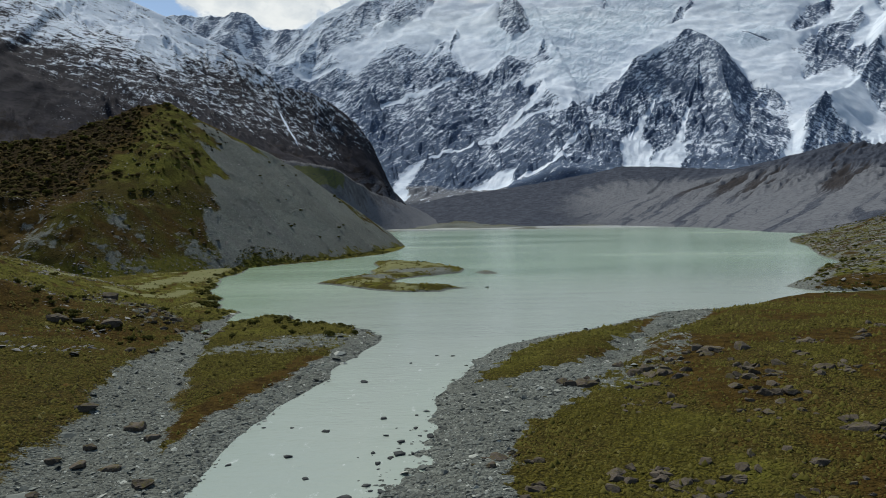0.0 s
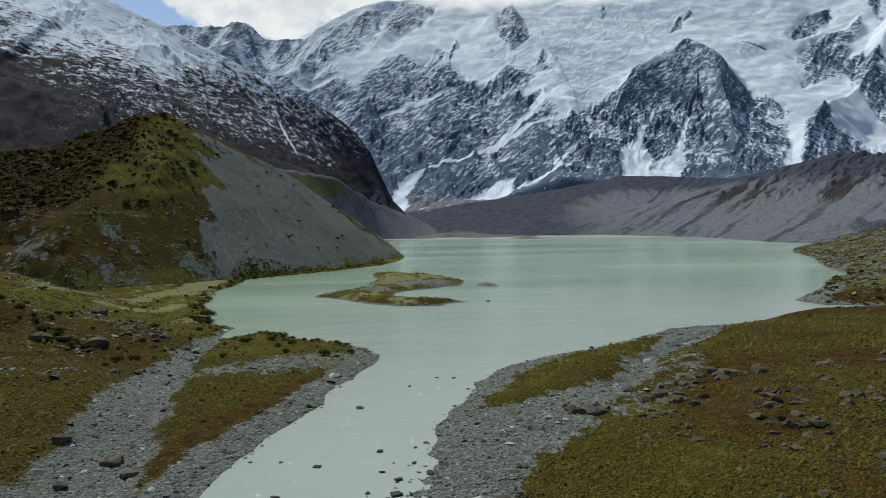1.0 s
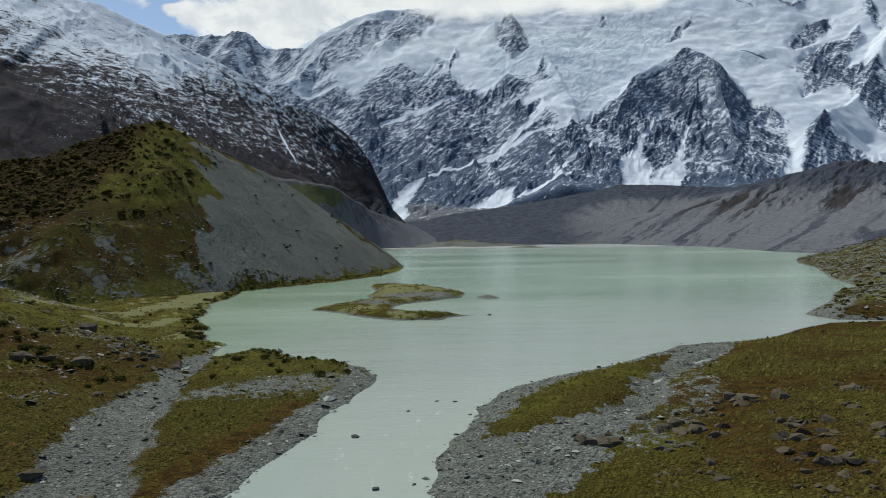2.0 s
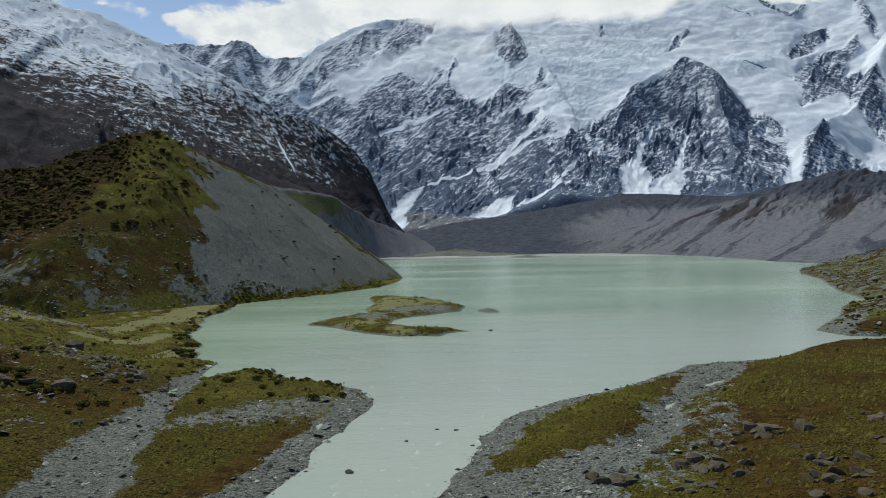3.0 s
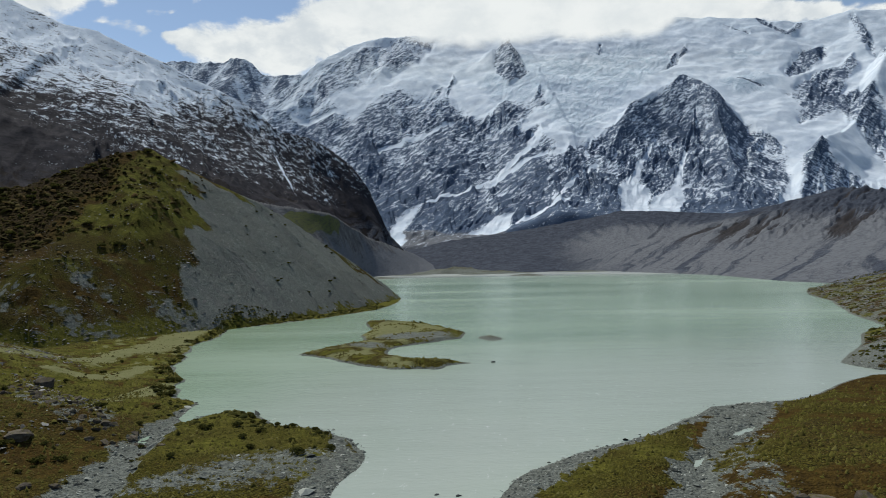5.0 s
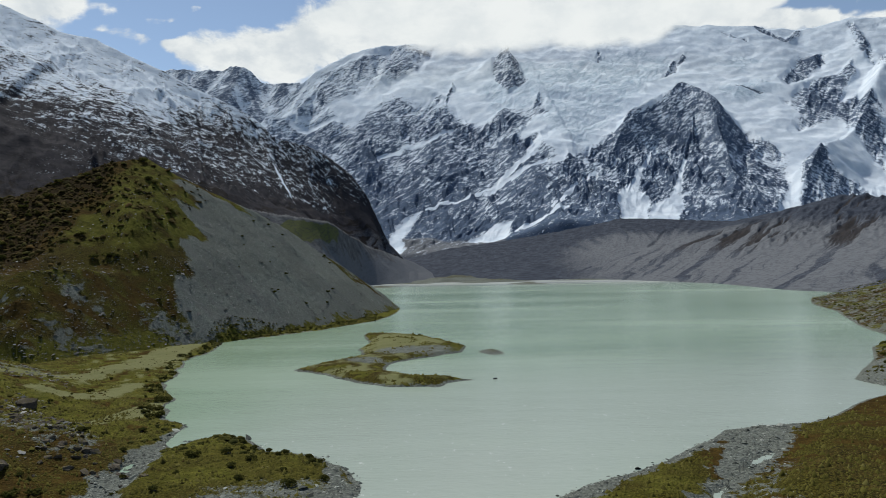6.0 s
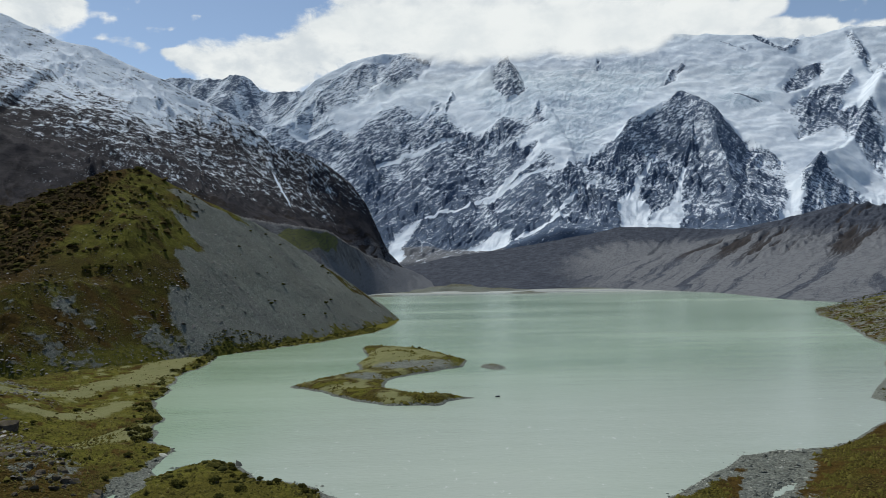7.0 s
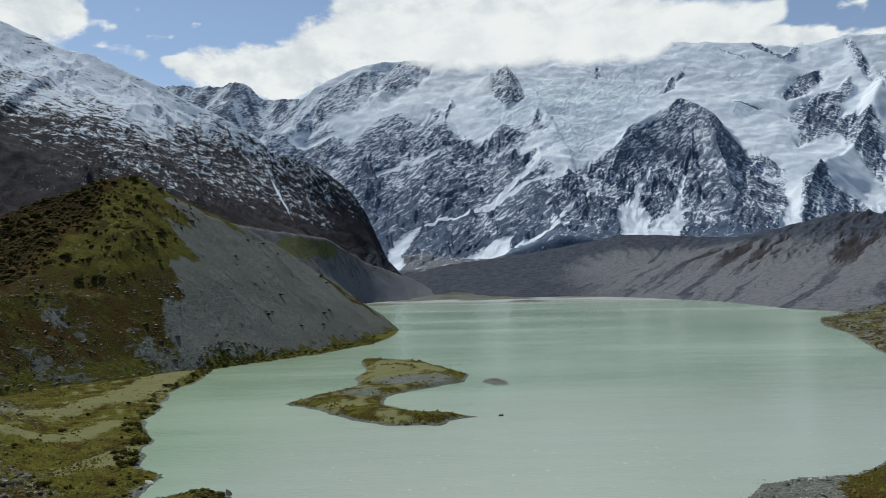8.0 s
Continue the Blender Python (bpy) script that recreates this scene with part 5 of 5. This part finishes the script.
for first, last, count, near, far_, size, lab in (
        (23, 31, 50, 1.5, 6.5, (0.8, 2.2), "low olive shrub beside the lake shore"), (31, 35, 34, 2, 11, (1.0, 2.8), "dark green shrub at the foot of the scree"),
        (13, 18, 24, 1.2, 4.5, (0.6, 1.6), "low olive shrub beside the lake shore")):
    for k in range(count):
        x, y = along_shore(first, last, near, far_)
        if water_depth(np.array([x]), np.array([y]))[0] < -0.6:
            shrub(x, y, top_at(x, y) - 0.08, rnd.uniform(*size), rnd, lab, "shrubs by the shore")
for k in range(30):
    t = rnd.random()
    x, y = -108 + 44 * t + rnd.gauss(0, 4), 178 - 32 * t + rnd.gauss(0, 4)
    shrub(x, y, ground_at(x, y) - 0.08, rnd.uniform(0.9, 2.2), rnd, "dark heathy shrub on the brown turf slope", "shrubs on the west slope")
# scrub that covers the hill's brown flank
x, y = rng.uniform(-400, -150, 40000), rng.uniform(300, 500, 40000)
hh = hill_height(x, y)
flank = smooth(-182, -210, x + 18 * fbm(x * 0.035, y * 0.035, 4, 44)) + 0.06 + 0.14 * smooth(42, 34, hh) + 0.5 * smooth(0.0, 0.4, fbm(x * 0.06, y * 0.06, 3, 161))
keep = (hh > 14) & (rng.uniform(0, 1, len(x)) < flank) & (fbm(x * 0.05, y * 0.05, 3, 160) > -0.5)
x, y, hh = x[keep][:16000], y[keep][:16000], hh[keep][:16000]
hh = hh + smooth(0, 25, hh) * (2.6 * fbm(x * 0.03, y * 0.03, 5, 41) + 0.5 * fbm(x * 0.25, y * 0.25, 3, 42))
size = np.clip(0.80 * np.exp(rng.normal(0, 0.55, len(x))), 0.3, 2.6) * (0.35 + 0.65 * smooth(36, 40, hh))
tagged(scatter("hill_scrub", x, y, hh - 0.1, size, MAT_SCRUB, rng, MOUND, MOUND_F, 0.75, 0.3), "dense brown and dark green scrub on the hill", "scrub", kind="stuff")
x, y = rng.uniform(-175, -45, 30000), rng.uniform(70, 335, 30000)
gz = ground_height(x, y)
cov = ground_cover(x, y, gz)
keep = (gz > 0.8) & (cov["gravel"] < 0.4) & (fbm(x * 0.07, y * 0.07, 4, 170) > 0.02)
x, y, gz = x[keep][:3000], y[keep][:3000], gz[keep][:3000]
size = np.clip(0.3 * np.exp(rng.normal(0, 0.4, len(x))), 0.2, 1.1)
tagged(scatter("slope_scrub", x, y, gz - 0.06, size, MAT_SCRUB, rng, TUFT, TUFT_F, 0.75, 0.15), "low brown scrub over the turf slope", "scrub", kind="stuff")

x, y = rng.uniform(-52, 10, 12000), rng.uniform(244, 398, 12000)
d = inside(x, y, ISLAND)
keep = (d > 0.6) & ((d < 4.5) | (fbm(x * 0.1, y * 0.1, 3, 33) < -0.1)) & (fbm(x * 0.14, y * 0.14, 3, 180) > -0.12)
x, y, d = x[keep][:1500], y[keep][:1500], d[keep][:1500]
gz = 1.9 * (1 - np.exp(-d / 3)) + 1.1 * fbm(x * 0.12, y * 0.09, 5, 32) * smooth(0, 4, d)
size = np.clip(0.42 * np.exp(rng.normal(0, 0.4, len(x))), 0.2, 1.2)
tagged(scatter("island_scrub", x, y, gz - 0.1, size, MAT_TUSSOCK, rng, TUFT, TUFT_F, 0.9, 0.15), "green and straw scrub over the island", "scrub", kind="stuff")
x, y = rng.uniform(-150, -55, 40000), rng.uniform(190, 420, 40000)
gz = ground_height(x, y)
cov = ground_cover(x, y, gz)
keep = (gz > 0.3) & (cov["gravel"] < 0.5) & (cov["dry"] < rng.uniform(0.1, 0.9, len(x))) & (fbm(x * 0.07, y * 0.07, 4, 190) > -0.05)
x, y, gz = x[keep][:9000], y[keep][:9000], gz[keep][:9000]
size = np.clip(0.30 * np.exp(rng.normal(0, 0.45, len(x))), 0.15, 1.1)
tagged(scatter("flat_scrub", x, y, gz - 0.06, size, MAT_TUSSOCK, rng, TUFT, TUFT_F, 0.85, 0.15), "olive tussock over the lakeside flat", "grass", kind="stuff")

x, y = rng.uniform(-112, -12, 60000), rng.uniform(150, 520, 60000)
wd = water_depth(x, y)
gz = ground_height(x, y)
cov = ground_cover(x, y, gz)
keep = (wd < -0.8) & (wd > np.where(y > 372, -14, -6)) & (cov["gravel"] < 0.55) & ((x < -46) | (y > 163)) & (fbm(x * 0.12, y * 0.12, 3, 199) > np.where(y > 372, -0.3, -0.05)) & (rng.uniform(0, 1, len(x)) < 0.5)
x, y, gz = x[keep][:2600], y[keep][:2600], gz[keep][:2600]
size = np.clip(0.50 * np.exp(rng.normal(0, 0.4, len(x))), 0.25, 1.2)
tagged(scatter("shore_scrub", x, y, np.maximum(gz, hill_height(x, y)) - 0.1, size, MAT_CLUMP, rng, MOUND, MOUND_F, 0.8, 0.2), "rounded olive scrub clumps along the lake shore", "scrub", kind="stuff")
x, y = rng.uniform(115, 430, 40000), rng.uniform(212, 640, 40000)
gz = ground_height(x, y)
keep = (gz > 0.5) & (x < 0.75 * y) & (gz < 70) & (fbm(x * 0.05, y * 0.05, 4, 195) > -0.1)
x, y, gz = x[keep][:6000], y[keep][:6000], gz[keep][:6000]
size = np.clip(0.4 * np.exp(rng.normal(0, 0.5, len(x))), 0.18, 1.6)
tagged(scatter("bank_scrub", x, y, gz - 0.08, size, MAT_SHRUB, rng, MOUND, MOUND_F, 0.8, 0.2), "olive scrub between the rocks of the lake bank", "scrub", kind="stuff")

# islets and bars of gravel
def gravel_bar(name, cx, cy, rx, ry, h, turn, seed, label):
    gx, gy = np.meshgrid(np.linspace(-1.3, 1.3, 40), np.linspace(-1.3, 1.3, 28))
    d = 1 - np.hypot(gx, gy) + 0.35 * fbm(gx * 2.2 + seed, gy * 2.2, 4, seed)
    zz = h * np.clip(d, -0.4, 1) + h * 0.25 * fbm(gx * 5, gy * 5 + seed, 3, seed + 3)
    c, s_ = math.cos(radians(turn)), math.sin(radians(turn))
    X, Y = cx + gx * rx * c - gy * ry * s_, cy + gx * rx * s_ + gy * ry * c
    ob = sheet(name, X, Y, zz, MAT_GROUND, attrs={"gravel": 1 - 0.5 * smooth(0.3, 0.7, d), "dry": 0 * d, "rust": 0 * d, "moss": smooth(0.4, 0.8, d) * (0.6 if h < 1.5 else 0.0)})
    return tagged(ob, label, "gravel bar", "gravel bars in the lake")


gravel_bar("islet", 18.5, 321, 4.2, 9, 1.1, 10, 4, "tiny rocky islet with a little green scrub")
place_rock(WETROCKS[1], 15.0, 256, -0.1, 1.7, "river_rock", "flat wet rock just above the lake", "rocks in the stream", rnd, 3)
for k, (cx, cy, rx, ry, h) in enumerate([(25, 1560, 95, 70, 15), (110, 1480, 80, 45, 6), (150, 1290, 32, 60, 3), (300, 1500, 70, 30, 2.5), (-110, 1250, 26, 50, 2), (-60, 1440, 40, 30, 2), (60, 1420, 30, 20, 2)]):
    gravel_bar("gravel_bar", cx, cy, rx, ry, h, 0, 30 + k, "grey gravel bar at the head of the lake")

# ---- clouds: thin glowing sheets of vapour behind and across the summits ----
def cloud_material(name, wisps, grey):
    mat = bpy.data.materials.new(name)
    mat.use_nodes = True
    nt = mat.node_tree
    nt.nodes.clear()
    out = nt.nodes.new("ShaderNodeOutputMaterial")
    em, tr, mix = nt.nodes.new("ShaderNodeEmission"), nt.nodes.new("ShaderNodeBsdfTransparent"), nt.nodes.new("ShaderNodeMixShader")
    n1, n2 = n_noise(nt, n_pos(nt, (1, 1, 1.35)), 0.0042, 10, 0.6, 0.25), n_noise(nt, n_pos(nt, (1, 1, 1.6)), 0.003, 7, 0.6)
    dens = n_math(nt, "ADD", n_attr(nt, "vapour"), n_math(nt, "MULTIPLY", n_math(nt, "SUBTRACT", n1, 0.5), wisps))
    nt.links.new(n_step(nt, dens, 0.24, 0.72), mix.inputs[0])
    # Grey noise paints the cloud's shading; emission replaces sunlight on the sheets.
    shade = n_math(nt, "ADD", n_math(nt, "MULTIPLY", n2, 0.6), n_math(nt, "MULTIPLY", n1, 0.4))
    nt.links.new(n_mix(nt, n_step(nt, shade, 0.38, 0.60), grey, (0.97, 0.98, 1.0)), em.inputs[0])
    em.inputs[1].default_value = CLOUD_GLOW
    nt.links.new(tr.outputs[0], mix.inputs[1])
    nt.links.new(em.outputs[0], mix.inputs[2])
    nt.links.new(mix.outputs[0], out.inputs[0])
    return mat


CLOUD_GLOW = 0.72


def cloud_sheet(name, radius, lines, material, z0, z1, label, scatter_amp=0.0):
    a, zz = np.meshgrid(np.radians(np.linspace(-62, 62, 240)), np.linspace(z0, z1, 110))
    s_ = radius * a
    wob1, wob2 = 90 * fbm(s_ * 0.0025, zz * 0.004, 4, 200), 70 * fbm(s_ * 0.0025, zz * 0.004, 4, 210)
    dens = strokes(s_ + wob1, zz + wob2, lines, 0.85)
    if scatter_amp:
        dens = np.maximum(dens, 0.5 * strokes(s_ + 1.5 * wob1, zz + wob2, WISPS, 0.9))
        dens = np.maximum(dens, scatter_amp * smooth(0.05, 0.5, fbm(s_ * 0.0009, zz * 0.0016, 5, 220)) * smooth(2050, 2500, zz))
    ob = sheet(name, radius * np.sin(a), 30 + radius * np.cos(a), zz, material, attrs={"vapour": dens})
    ob.visible_shadow = False
    return tagged(ob, label, "cloud")


BANK = [[(-1850, 1510, 30), (-1694, 1480, 95), (-1372, 1480, 140), (-1149, 1470, 160), (-921, 1560, 195), (-609, 1700, 240), (-292, 1790, 285), (107, 1840, 310), (583, 1830, 310),
         (971, 1790, 290), (1347, 1740, 240), (1705, 1660, 170), (1979, 1600, 110), (2272, 1533, 75), (2505, 1505, 55)], [(-500, 2040, 236), (457, 2161, 354), (1405, 2027, 227)], [(-2867, 1647, 180), (-2584, 1690, 150), (-2350, 1758, 97)]]
WISPS = [[(-2230, 1560, 26), (-2060, 1560, 34), (-1960, 1540, 24)], [(-1900, 1664, 34), (-1798, 1668, 28)], [(-1361, 1600, 70), (-1185, 1644, 52)], [(-860, 1908, 39), (-821, 1942, 35)], [(-2165, 1750, 34), (-2117, 1702, 30)], [(-1658, 1759, 20), (-1560, 1775, 16)], [(2560, 1483, 31), (2756, 1470, 40)], [(2556, 1666, 30), (2732, 1644, 26)]]
VEIL = [[(-610, 1295, 51), (-419, 1322, 81), (-71, 1309, 132), (280, 1300, 139), (625, 1295, 139), (959, 1257, 121), (1226, 1270, 102), (1429, 1274, 84), (1656, 1270, 62)]]
MAT_CLOUD = cloud_material("cumulus", 1.75, (0.74, 0.78, 0.84))
MAT_VEIL = cloud_material("cloud_veil", 0.8, (0.84, 0.87, 0.91))
cloud_sheet("cloud_bank", 4860, BANK, MAT_CLOUD, 600, 3600, "bright white cumulus bank behind the summits", 0.8)
cloud_sheet("cloud_veil", 3600, VEIL, MAT_VEIL, 850, 1800, "thin white cloud draped along the crest")
